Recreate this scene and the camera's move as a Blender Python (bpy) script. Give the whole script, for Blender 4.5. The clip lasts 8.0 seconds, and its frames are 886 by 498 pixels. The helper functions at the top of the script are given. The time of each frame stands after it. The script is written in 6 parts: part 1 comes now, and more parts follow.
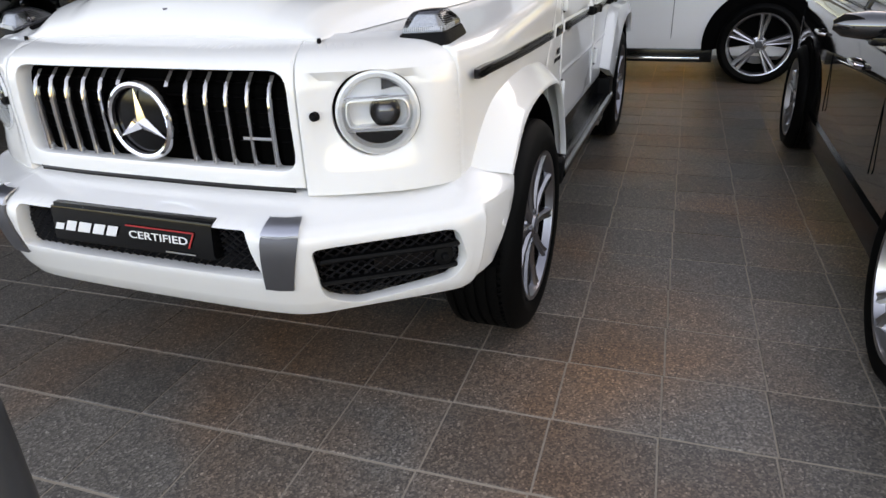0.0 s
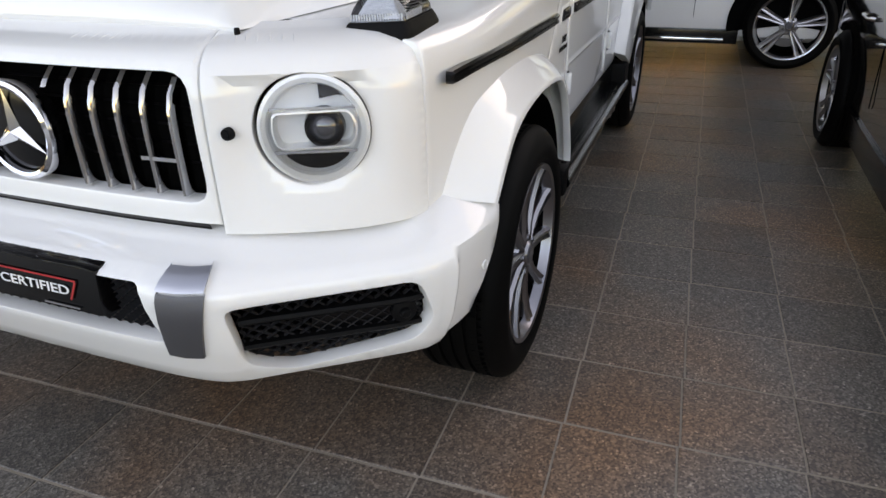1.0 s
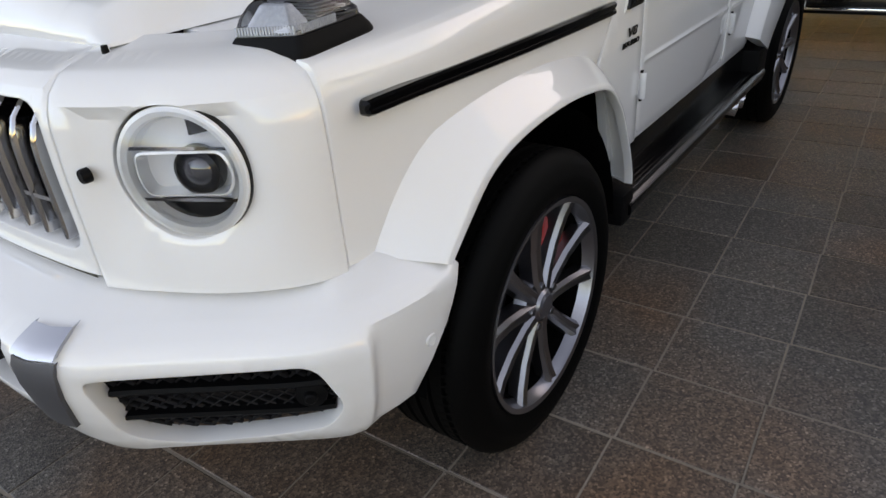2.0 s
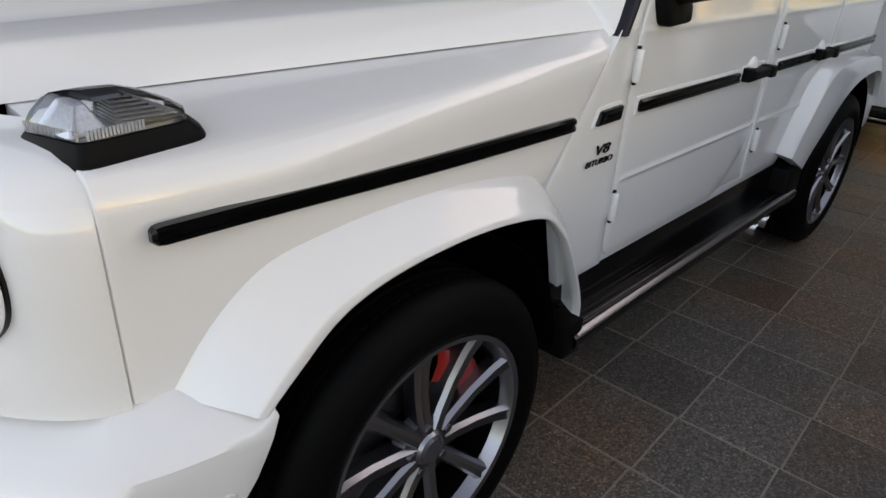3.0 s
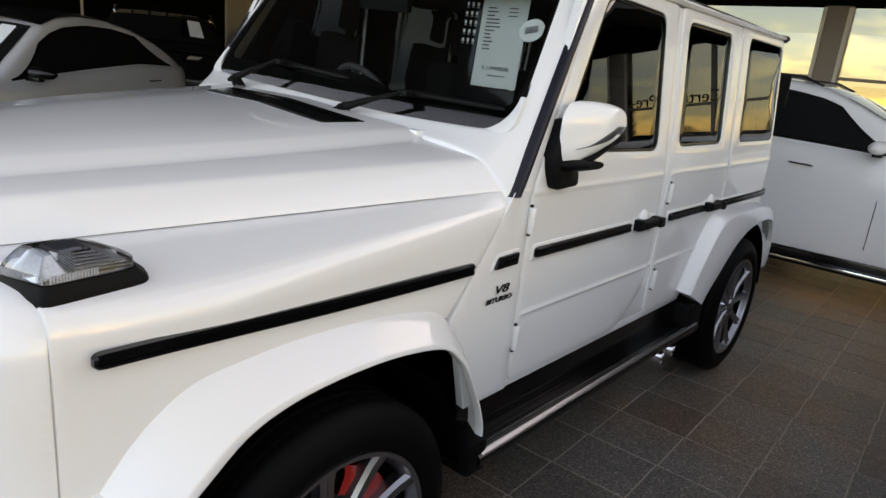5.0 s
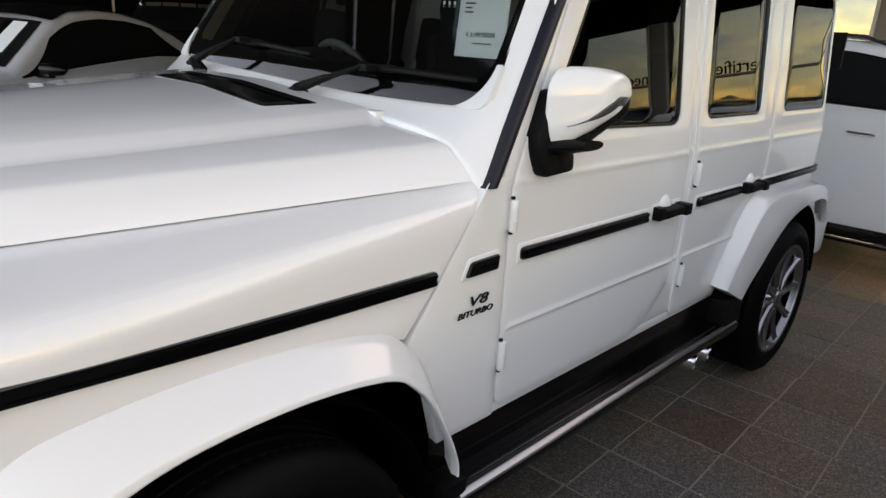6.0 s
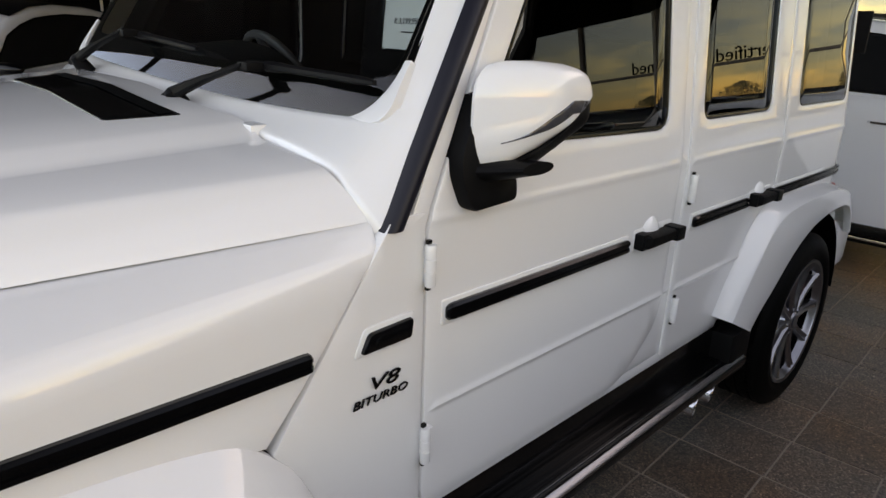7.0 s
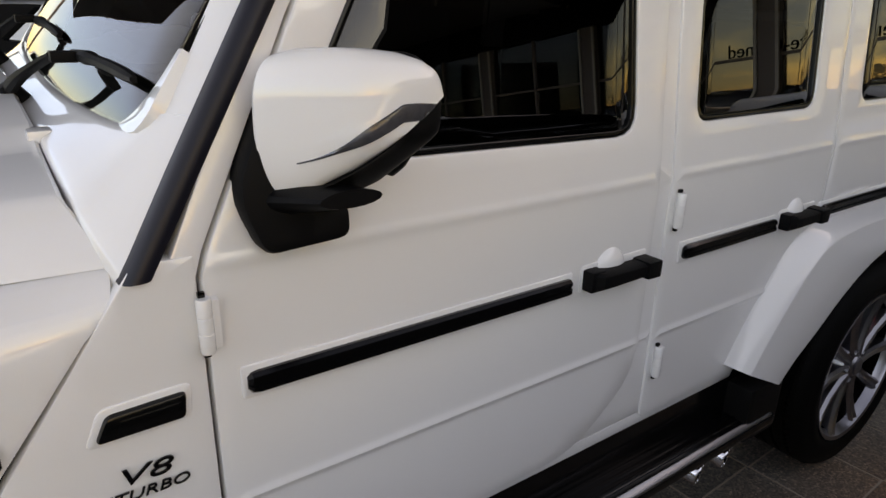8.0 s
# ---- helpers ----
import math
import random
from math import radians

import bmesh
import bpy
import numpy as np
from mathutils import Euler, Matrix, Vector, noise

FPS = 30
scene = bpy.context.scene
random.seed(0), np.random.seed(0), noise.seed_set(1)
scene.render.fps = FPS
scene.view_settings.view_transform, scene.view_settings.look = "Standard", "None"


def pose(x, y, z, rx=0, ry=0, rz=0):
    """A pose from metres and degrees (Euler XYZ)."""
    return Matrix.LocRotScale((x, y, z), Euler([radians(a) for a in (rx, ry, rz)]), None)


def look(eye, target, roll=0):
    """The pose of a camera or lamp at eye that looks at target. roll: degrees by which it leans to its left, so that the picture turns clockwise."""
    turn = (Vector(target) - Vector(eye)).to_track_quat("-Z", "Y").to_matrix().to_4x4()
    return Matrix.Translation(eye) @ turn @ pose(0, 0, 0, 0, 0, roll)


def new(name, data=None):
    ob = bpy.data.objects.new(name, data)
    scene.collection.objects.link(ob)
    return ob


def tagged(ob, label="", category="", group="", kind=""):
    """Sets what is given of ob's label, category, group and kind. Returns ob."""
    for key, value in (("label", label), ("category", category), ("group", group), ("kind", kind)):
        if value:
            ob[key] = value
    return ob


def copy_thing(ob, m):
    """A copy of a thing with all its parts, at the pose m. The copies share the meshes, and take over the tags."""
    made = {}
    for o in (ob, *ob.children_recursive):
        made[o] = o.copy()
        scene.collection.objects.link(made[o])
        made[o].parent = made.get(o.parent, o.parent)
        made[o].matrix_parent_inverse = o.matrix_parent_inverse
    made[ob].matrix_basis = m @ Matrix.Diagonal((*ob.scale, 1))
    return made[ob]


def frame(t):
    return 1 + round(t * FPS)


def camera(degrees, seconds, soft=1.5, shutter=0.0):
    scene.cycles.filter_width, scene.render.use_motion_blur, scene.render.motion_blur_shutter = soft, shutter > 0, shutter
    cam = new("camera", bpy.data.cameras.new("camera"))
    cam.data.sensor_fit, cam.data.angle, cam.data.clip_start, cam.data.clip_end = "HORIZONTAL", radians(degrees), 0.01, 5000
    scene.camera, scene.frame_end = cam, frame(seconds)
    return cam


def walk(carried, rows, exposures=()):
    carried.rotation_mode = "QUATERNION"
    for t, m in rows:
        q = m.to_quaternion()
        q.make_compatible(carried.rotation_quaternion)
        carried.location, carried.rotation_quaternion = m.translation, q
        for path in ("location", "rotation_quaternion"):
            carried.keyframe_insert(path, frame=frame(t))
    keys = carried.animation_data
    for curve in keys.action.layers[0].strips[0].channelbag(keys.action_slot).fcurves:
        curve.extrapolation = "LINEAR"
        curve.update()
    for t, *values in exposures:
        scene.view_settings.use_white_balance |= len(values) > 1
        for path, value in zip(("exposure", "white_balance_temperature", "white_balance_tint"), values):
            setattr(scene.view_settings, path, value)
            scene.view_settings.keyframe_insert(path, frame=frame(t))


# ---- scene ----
cam = camera(68.7, 8.0)
PATH = [
    (0, (1.437, -2.214, 1.327), (0.786, -0.514, 0.497), -2.2),
    (0.5, (1.352, -1.967, 1.318), (0.733, -0.262, 0.474), 0.2),
    (1, (1.381, -1.755, 1.314), (0.715, -0.1, 0.411), -1.4),
    (1.2, (1.44, -1.626, 1.309), (0.674, -0.054, 0.339), -1.5),
    (2.3, (1.607, -1.086, 1.32), (0.498, 0.284, 0.374), -4.9),
    (2.5, (1.614, -0.995, 1.342), (0.526, 0.404, 0.407), -2.2),
    (3, (1.694, -0.786, 1.403), (0.474, 0.531, 0.522), 3.0),
    (3.5, (1.812, -0.672, 1.466), (0.498, 0.618, 0.687), 3.7),
    (4, (1.867, -0.772, 1.515), (0.587, 0.651, 0.935), 5.4),
    (4.5, (1.927, -0.881, 1.531), (0.688, 0.584, 0.968), 5.6),
    (4.7, (1.926, -0.896, 1.546), (0.713, 0.593, 0.991), 6.4),
    (5.8, (1.871, -0.567, 1.515), (0.538, 0.829, 0.991), 3.5),
    (6, (1.853, -0.477, 1.514), (0.526, 0.892, 0.911), 3.2),
    (6.5, (1.729, -0.227, 1.503), (0.438, 1.163, 0.871), 4.0),
    (7, (1.699, -0.019, 1.521), (0.353, 1.318, 0.889), 2.1),
    (7.5, (1.766, 0.279, 1.526), (0.264, 1.455, 0.934), 0.9),
    (8, (1.722, 0.536, 1.522), (0.199, 1.631, 0.842), 1.2),
]
walk(cam, [(t, look(eye, target, roll)) for t, eye, target, roll in PATH], [(0.0, 2.95, 11300, 37), (1.0, 2.78, 11300, 37), (2.5, 2.48, 11100, 36), (3.0, 2.49, 11100, 36), (4.5, 2.68, 11300, 36), (6.0, 2.80, 11400, 37), (7.0, 2.66, 11600, 38), (7.5, 2.60, 11800, 39), (8.0, 2.45, 11900, 40)])
from mathutils.bvhtree import BVHTree

# ---- light ----
world = bpy.data.worlds.new("dusk_sky")
scene.world = world
world.use_nodes = True
wn, wl = world.node_tree.nodes, world.node_tree.links
bg = wn["Background"]
sky = wn.new("ShaderNodeTexSky")
sky.sky_type = "NISHITA"
sky.sun_disc = False
SUN_EL, SUN_AZ = radians(7.0), radians(15.0)
sky.sun_elevation, sky.sun_rotation = SUN_EL, SUN_AZ
sky.air_density, sky.dust_density, sky.ozone_density = 1.0, 0.0, 1.6
# broken cloud, thickest low over the horizon
wco, wsep = wn.new("ShaderNodeTexCoord"), wn.new("ShaderNodeSeparateXYZ")
wmap, wcloud = wn.new("ShaderNodeMapping"), wn.new("ShaderNodeTexNoise")
wmap.inputs["Scale"].default_value = (5.0, 5.0, 22.0)
wcloud.inputs["Scale"].default_value, wcloud.inputs["Detail"].default_value, wcloud.inputs["Roughness"].default_value = 1.0, 7, 0.62
wl.new(wco.outputs["Generated"], wmap.inputs["Vector"])
wl.new(wmap.outputs[0], wcloud.inputs["Vector"])
wl.new(wco.outputs["Generated"], wsep.inputs[0])
wramp, wlow = wn.new("ShaderNodeValToRGB"), wn.new("ShaderNodeMapRange")
wramp.color_ramp.elements[0].position, wramp.color_ramp.elements[1].position = 0.46, 0.60
wl.new(wcloud.outputs["Fac"], wramp.inputs[0])
wl.new(wsep.outputs["Z"], wlow.inputs["Value"])
for key, value in (("From Min", 0.0), ("From Max", 0.16), ("To Min", 1.0), ("To Max", 0.12)):
    wlow.inputs[key].default_value = value
wfac = wn.new("ShaderNodeMath")
wfac.operation = "MULTIPLY"
wl.new(wramp.outputs[0], wfac.inputs[0])
wl.new(wlow.outputs[0], wfac.inputs[1])
wnear, wglow, wfac2 = wn.new("ShaderNodeVectorMath"), wn.new("ShaderNodeMapRange"), wn.new("ShaderNodeMath")
wnear.operation, wfac2.operation = "DOT_PRODUCT", "MULTIPLY"
wnear.inputs[1].default_value = (math.sin(SUN_AZ), math.cos(SUN_AZ), 0.0)
for key, value in (("From Min", -0.3), ("From Max", 0.7), ("To Min", 0.08), ("To Max", 1.0)):
    wglow.inputs[key].default_value = value
wl.new(wco.outputs["Generated"], wnear.inputs[0])
wl.new(wnear.outputs["Value"], wglow.inputs["Value"])
wl.new(wfac.outputs[0], wfac2.inputs[0])
wl.new(wglow.outputs[0], wfac2.inputs[1])
wmix = wn.new("ShaderNodeMix")
wmix.data_type, wmix.blend_type = "RGBA", "MULTIPLY"
wmix.inputs["B"].default_value = (3.1, 2.25, 1.25, 1)
wl.new(wfac2.outputs[0], wmix.inputs["Factor"])
wl.new(sky.outputs[0], wmix.inputs["A"])
# the sky opposite the sunset is a cool blue low down
waway, wband, wcool, wtint = wn.new("ShaderNodeMapRange"), wn.new("ShaderNodeMapRange"), wn.new("ShaderNodeMath"), wn.new("ShaderNodeMix")
for node, values in ((waway, (0.0, -0.35, 0.0, 1.0)), (wband, (0.12, 0.42, 1.0, 0.0))):
    for key, value in zip(("From Min", "From Max", "To Min", "To Max"), values):
        node.inputs[key].default_value = value
wl.new(wnear.outputs["Value"], waway.inputs["Value"])
wl.new(wsep.outputs["Z"], wband.inputs["Value"])
wcool.operation = "MULTIPLY"
wl.new(waway.outputs[0], wcool.inputs[0])
wl.new(wband.outputs[0], wcool.inputs[1])
wtint.data_type, wtint.blend_type = "RGBA", "MULTIPLY"
wtint.inputs["B"].default_value = (0.37, 0.59, 1.0, 1)
wl.new(wcool.outputs[0], wtint.inputs["Factor"])
wl.new(wmix.outputs["Result"], wtint.inputs["A"])
wl.new(wtint.outputs["Result"], bg.inputs[0])
bg.inputs[1].default_value = 0.15
sun = bpy.data.lights.new("sun", "SUN")
sun.energy, sun.angle, sun.color = 0.12, radians(70), (1.0, 0.82, 0.6)
sun_ob = new("sun", sun)
sun_ob.matrix_world = look((math.sin(SUN_AZ) * 30, math.cos(SUN_AZ) * 30, 30 * math.tan(SUN_EL)), (0, 0, 0))


# ---- materials ----
def shader(name, colour, rough=0.5, metal=0.0, coat=0.0, grain=0.0, grain_scale=60.0, stain=0.0, stain_scale=2.0, bump=0.0, spec=0.5):
    """A principled material with grain and stains at two scales."""
    m = bpy.data.materials.new(name)
    m.use_nodes = True
    n, l = m.node_tree.nodes, m.node_tree.links
    p = n["Principled BSDF"]
    p.inputs["Base Color"].default_value = (*colour, 1)
    p.inputs["Roughness"].default_value = rough
    p.inputs["Metallic"].default_value = metal
    p.inputs["Coat Weight"].default_value = coat
    p.inputs["Coat Roughness"].default_value = 0.04
    p.inputs["Specular IOR Level"].default_value = spec
    if grain or stain or bump:
        co = n.new("ShaderNodeTexCoord")
        fine, wide = n.new("ShaderNodeTexNoise"), n.new("ShaderNodeTexNoise")
        for tex, scale in ((fine, grain_scale), (wide, stain_scale)):
            tex.inputs["Scale"].default_value = scale
            tex.inputs["Detail"].default_value = 4
            l.new(co.outputs["Object"], tex.inputs["Vector"])
        total = n.new("ShaderNodeMath")
        total.operation = "MULTIPLY_ADD"
        l.new(fine.outputs["Fac"], total.inputs[0])
        total.inputs[1].default_value = grain
        wider = n.new("ShaderNodeMath")
        wider.operation = "MULTIPLY_ADD"
        l.new(wide.outputs["Fac"], wider.inputs[0])
        wider.inputs[1].default_value = stain
        wider.inputs[2].default_value = 1 - 0.5 * (grain + stain)
        l.new(wider.outputs[0], total.inputs[2])
        mix = n.new("ShaderNodeMix")
        mix.data_type, mix.blend_type = "RGBA", "MULTIPLY"
        mix.inputs["Factor"].default_value = 1
        mix.inputs["A"].default_value = (*colour, 1)
        l.new(total.outputs[0], mix.inputs["B"])
        l.new(mix.outputs["Result"], p.inputs["Base Color"])
        if bump:
            b = n.new("ShaderNodeBump")
            b.inputs["Strength"].default_value = bump
            b.inputs["Distance"].default_value = 0.002
            l.new(fine.outputs["Fac"], b.inputs["Height"])
            l.new(b.outputs[0], p.inputs["Normal"])
    return m


def pane_shader(name, tint, gloss=0.0):
    """Thin tinted glass: a clear film with a mirror that grows towards grazing angles."""
    m = bpy.data.materials.new(name)
    m.use_nodes = True
    n, l = m.node_tree.nodes, m.node_tree.links
    n.remove(n["Principled BSDF"])
    clear, mirror, mix, fres = n.new("ShaderNodeBsdfTransparent"), n.new("ShaderNodeBsdfGlossy"), n.new("ShaderNodeMixShader"), n.new("ShaderNodeFresnel")
    clear.inputs[0].default_value = (*tint, 1)
    mirror.inputs["Roughness"].default_value = 0.0
    fres.inputs["IOR"].default_value = 1.52 + gloss
    l.new(fres.outputs[0], mix.inputs[0])
    l.new(clear.outputs[0], mix.inputs[1])
    l.new(mirror.outputs[0], mix.inputs[2])
    l.new(mix.outputs[0], n["Material Output"].inputs[0])
    return m


PAINT = shader("pearl_white_paint", (0.79, 0.785, 0.77), 0.4, 0.0, 1.0, 0.03, 900, 0.02, 1.5, spec=0.3)
PAINT.node_tree.nodes["Principled BSDF"].inputs["Coat IOR"].default_value = 1.65
PAINT.node_tree.nodes["Principled BSDF"].inputs["Coat Roughness"].default_value = 0.025
BLACK = shader("gloss_black_trim", (0.0025, 0.0025, 0.0028), 0.16, 0, 0.0, spec=0.3)
PLASTIC = shader("grained_black_plastic", (0.004, 0.004, 0.0044), 0.5, 0, 0, 0.3, 700, 0.1, 6, 0.15, spec=0.09)
NAVY = shader("dark_rubber_seal", (0.007, 0.007, 0.013), 0.4, 0, 0, 0.2, 200, spec=0.3)
RUBBER = shader("tyre_rubber", (0.0018, 0.0018, 0.0018), 0.6, 0, 0, 0.35, 250, 0.2, 5, 0.2, spec=0.08)
BARCHROME = shader("grille_bar_chrome", (0.42, 0.42, 0.43), 0.10, 1)
CHROME = shader("chrome", (0.75, 0.75, 0.77), 0.08, 1)
SATIN = shader("brushed_silver", (0.42, 0.42, 0.44), 0.35, 1, 0, 0.15, 300)
ALLOY = shader("machined_alloy", (0.27, 0.27, 0.29), 0.3, 1, 0.3, 0.1, 200)
GREYMETAL = shader("grey_painted_alloy", (0.10, 0.10, 0.115), 0.35, 0.6, 0.5)
RED = shader("red_caliper_paint", (0.45, 0.015, 0.01), 0.35, 0, 0.6)
STEEL = shader("brake_disc_steel", (0.16, 0.16, 0.17), 0.45, 1, 0, 0.2, 150)
# near-black stand-in for unlit depths and gaps, also used for black print
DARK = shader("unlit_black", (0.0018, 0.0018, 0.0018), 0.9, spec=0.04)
WHEELRIM = shader("grey_leather_rim", (0.06, 0.062, 0.065), 0.45, 0, 0, 0.2, 120)
TRIM = shader("interior_black_leather", (0.005, 0.005, 0.0055), 0.7, 0, 0, 0.3, 150, 0, 3, 0.2, spec=0.2)
PAPER = shader("printed_paper", (0.82, 0.86, 0.85), 0.7, 0, 0, 0.03, 20)
INK = shader("ink", (0.02, 0.02, 0.025), 0.6)
WHITEINK = shader("white_print", (0.75, 0.75, 0.75), 0.5)
REDINK = shader("red_print", (0.5, 0.02, 0.02), 0.5)
SIDE_GLASS = pane_shader("privacy_glass", (0.025, 0.028, 0.03), 0.25)
SCREEN_GLASS = pane_shader("windscreen_glass", (0.68, 0.73, 0.71), 0.1)
FROST = shader("frosted_white_reflector", (0.88, 0.89, 0.90), 0.3, 0.1, 0.6, 0.06, 90)
BRIGHT = shader("bright_moulding", (0.88, 0.89, 0.90), 0.18, 0.2, 0.8)
FACET = shader("faceted_reflector", (0.50, 0.53, 0.57), 0.2, 0.3, 0.6, 0.5, 160, 0, 3, 0.8)
LOUVRE = shader("grey_louvre", (0.20, 0.205, 0.215), 0.3, 0.3, 0.4)
MESHBLACK = shader("black_mesh_paint", (0.022, 0.022, 0.024), 0.4, 0, 0, 0.2, 400, spec=0.4)
LENS = pane_shader("clear_lens", (0.97, 0.975, 0.98))
SMOKE = pane_shader("smoked_lens", (0.72, 0.73, 0.74), 0.1)


# ---- mesh helpers ----
def part(name, bm, material, parent=None, label="", angle=32, flat=False):
    """Links a bmesh as one mesh object under a thing or a part."""
    bmesh.ops.remove_doubles(bm, verts=bm.verts, dist=1e-5)
    bmesh.ops.recalc_face_normals(bm, faces=bm.faces)
    me = bpy.data.meshes.new(name)
    bm.to_mesh(me)
    bm.free()
    me.materials.append(material)
    if not flat:
        me.polygons.foreach_set("use_smooth", [True] * len(me.polygons))
        me.set_sharp_from_angle(angle=radians(angle))
    ob = new(name, me)
    if parent:
        ob.parent = parent
    if label:
        ob["label"] = label
    return ob


def thing(name, label, category, m=Matrix.Identity(4), group="", kind=""):
    ob = new(name)
    ob.empty_display_size = 0.2
    ob.matrix_world = m
    return tagged(ob, label, category, group, kind)


def box(bm, x0, x1, y0, y1, z0, z1, bevel=0.0, m=None):
    made = bmesh.ops.create_cube(bm, size=1, matrix=Matrix.LocRotScale(((x0 + x1) / 2, (y0 + y1) / 2, (z0 + z1) / 2), None, (x1 - x0, y1 - y0, z1 - z0)))
    vs = made["verts"]
    if bevel:
        es = list({e for v in vs for e in v.link_edges})
        out = bmesh.ops.bevel(bm, geom=es, offset=bevel, segments=2, affect="EDGES", profile=0.7, clamp_overlap=True)
        vs = list({v for f in out["faces"] for v in f.verts} | {v for v in vs if v.is_valid})
        vs = list({v for v in bm.verts if v in set(vs)})
    if m is not None:
        bmesh.ops.transform(bm, matrix=m, verts=vs)
    return bm


def fresh_box(*a, **k):
    return box(bmesh.new(), *a, **k)


def loft(rows, closed=False, caps=False, bm=None):
    """A skin over rows of points, each row of the same length; closed: each row is a ring."""
    bm = bm or bmesh.new()
    vs = [[bm.verts.new(p) for p in r] for r in rows]
    k = len(rows[0])
    for a, b in zip(vs, vs[1:]):
        for i in range(k if closed else k - 1):
            j = (i + 1) % k
            if (a[i].co - a[j].co).length + (b[i].co - b[j].co).length > 1e-7:
                bm.faces.new((a[i], a[j], b[j], b[i]))
    if caps:
        bm.faces.new(vs[0])
        bm.faces.new(vs[-1][::-1])
    return bm


def lathe(profile, m=Matrix.Identity(4), steps=64, bm=None, start=0.0, turn=math.tau):
    """Turns a profile of (radius, along) about the local z axis."""
    whole = abs(turn - math.tau) < 1e-6
    count = steps if whole else steps + 1
    rows = []
    for i in range(count + (1 if whole else 0)):
        a = start + turn * i / steps
        rows.append([m @ Vector((r * math.cos(a), r * math.sin(a), h)) for r, h in profile])
    return loft(rows, bm=bm)


def tube(path, radius, sides=10, bm=None, caps=True):
    """A round bar along a path of points."""
    path = [Vector(p) for p in path]
    rows, side = [], None
    for i, p in enumerate(path):
        along = (path[min(i + 1, len(path) - 1)] - path[max(i - 1, 0)]).normalized()
        side = along.orthogonal().normalized() if side is None else (side - along * side.dot(along)).normalized()
        up = along.cross(side)
        r = radius[i] if isinstance(radius, (list, tuple)) else radius
        rows.append([p + (side * math.cos(a) + up * math.sin(a)) * r for a in (math.tau * k / sides for k in range(sides))])
    return loft(rows, closed=True, caps=caps, bm=bm)


def rpoly(points, r=0.02, n=4):
    """A polygon with rounded corners; a point may carry its own radius."""
    out = []
    k = len(points)
    for i in range(k):
        p = Vector(points[i][:2])
        rr = points[i][2] if len(points[i]) > 2 else r
        a, b = Vector(points[i - 1][:2]) - p, Vector(points[(i + 1) % k][:2]) - p
        rr = min(rr, a.length * 0.45, b.length * 0.45)
        if rr < 1e-4:
            out.append(p)
            continue
        s, e = p + a.normalized() * rr, p + b.normalized() * rr
        for j in range(n + 1):
            t = j / n
            out.append(s * (1 - t) ** 2 + p * 2 * t * (1 - t) + e * t * t)
    return out


def area2(poly):
    return sum(a.x * b.y - b.x * a.y for a, b in zip(poly, poly[1:] + poly[:1]))


def dense(poly, step):
    out = []
    for a, b in zip(poly, poly[1:] + poly[:1]):
        n = max(1, int((b - a).length / step))
        out += [a.lerp(b, i / n) for i in range(n)]
    return out


def inside(p, poly):
    hit, x, y = False, p[0], p[1]
    for a, b in zip(poly, poly[1:] + poly[:1]):
        if (a.y > y) != (b.y > y) and x < (b.x - a.x) * (y - a.y) / (b.y - a.y) + a.x:
            hit = not hit
    return hit


def offset(poly, b):
    out = []
    k = len(poly)
    for i in range(k):
        d0, d1 = (poly[i] - poly[i - 1]), (poly[(i + 1) % k] - poly[i])
        if d0.length < 1e-9 or d1.length < 1e-9:
            out.append(poly[i].copy())
            continue
        n0, n1 = Vector((-d0.y, d0.x)).normalized(), Vector((-d1.y, d1.x)).normalized()
        n = n0 + n1
        n = n / max(0.4, n.length_squared / 2) / 1.0 if n.length > 1e-6 else n0
        out.append(poly[i] + n * b)
    return out


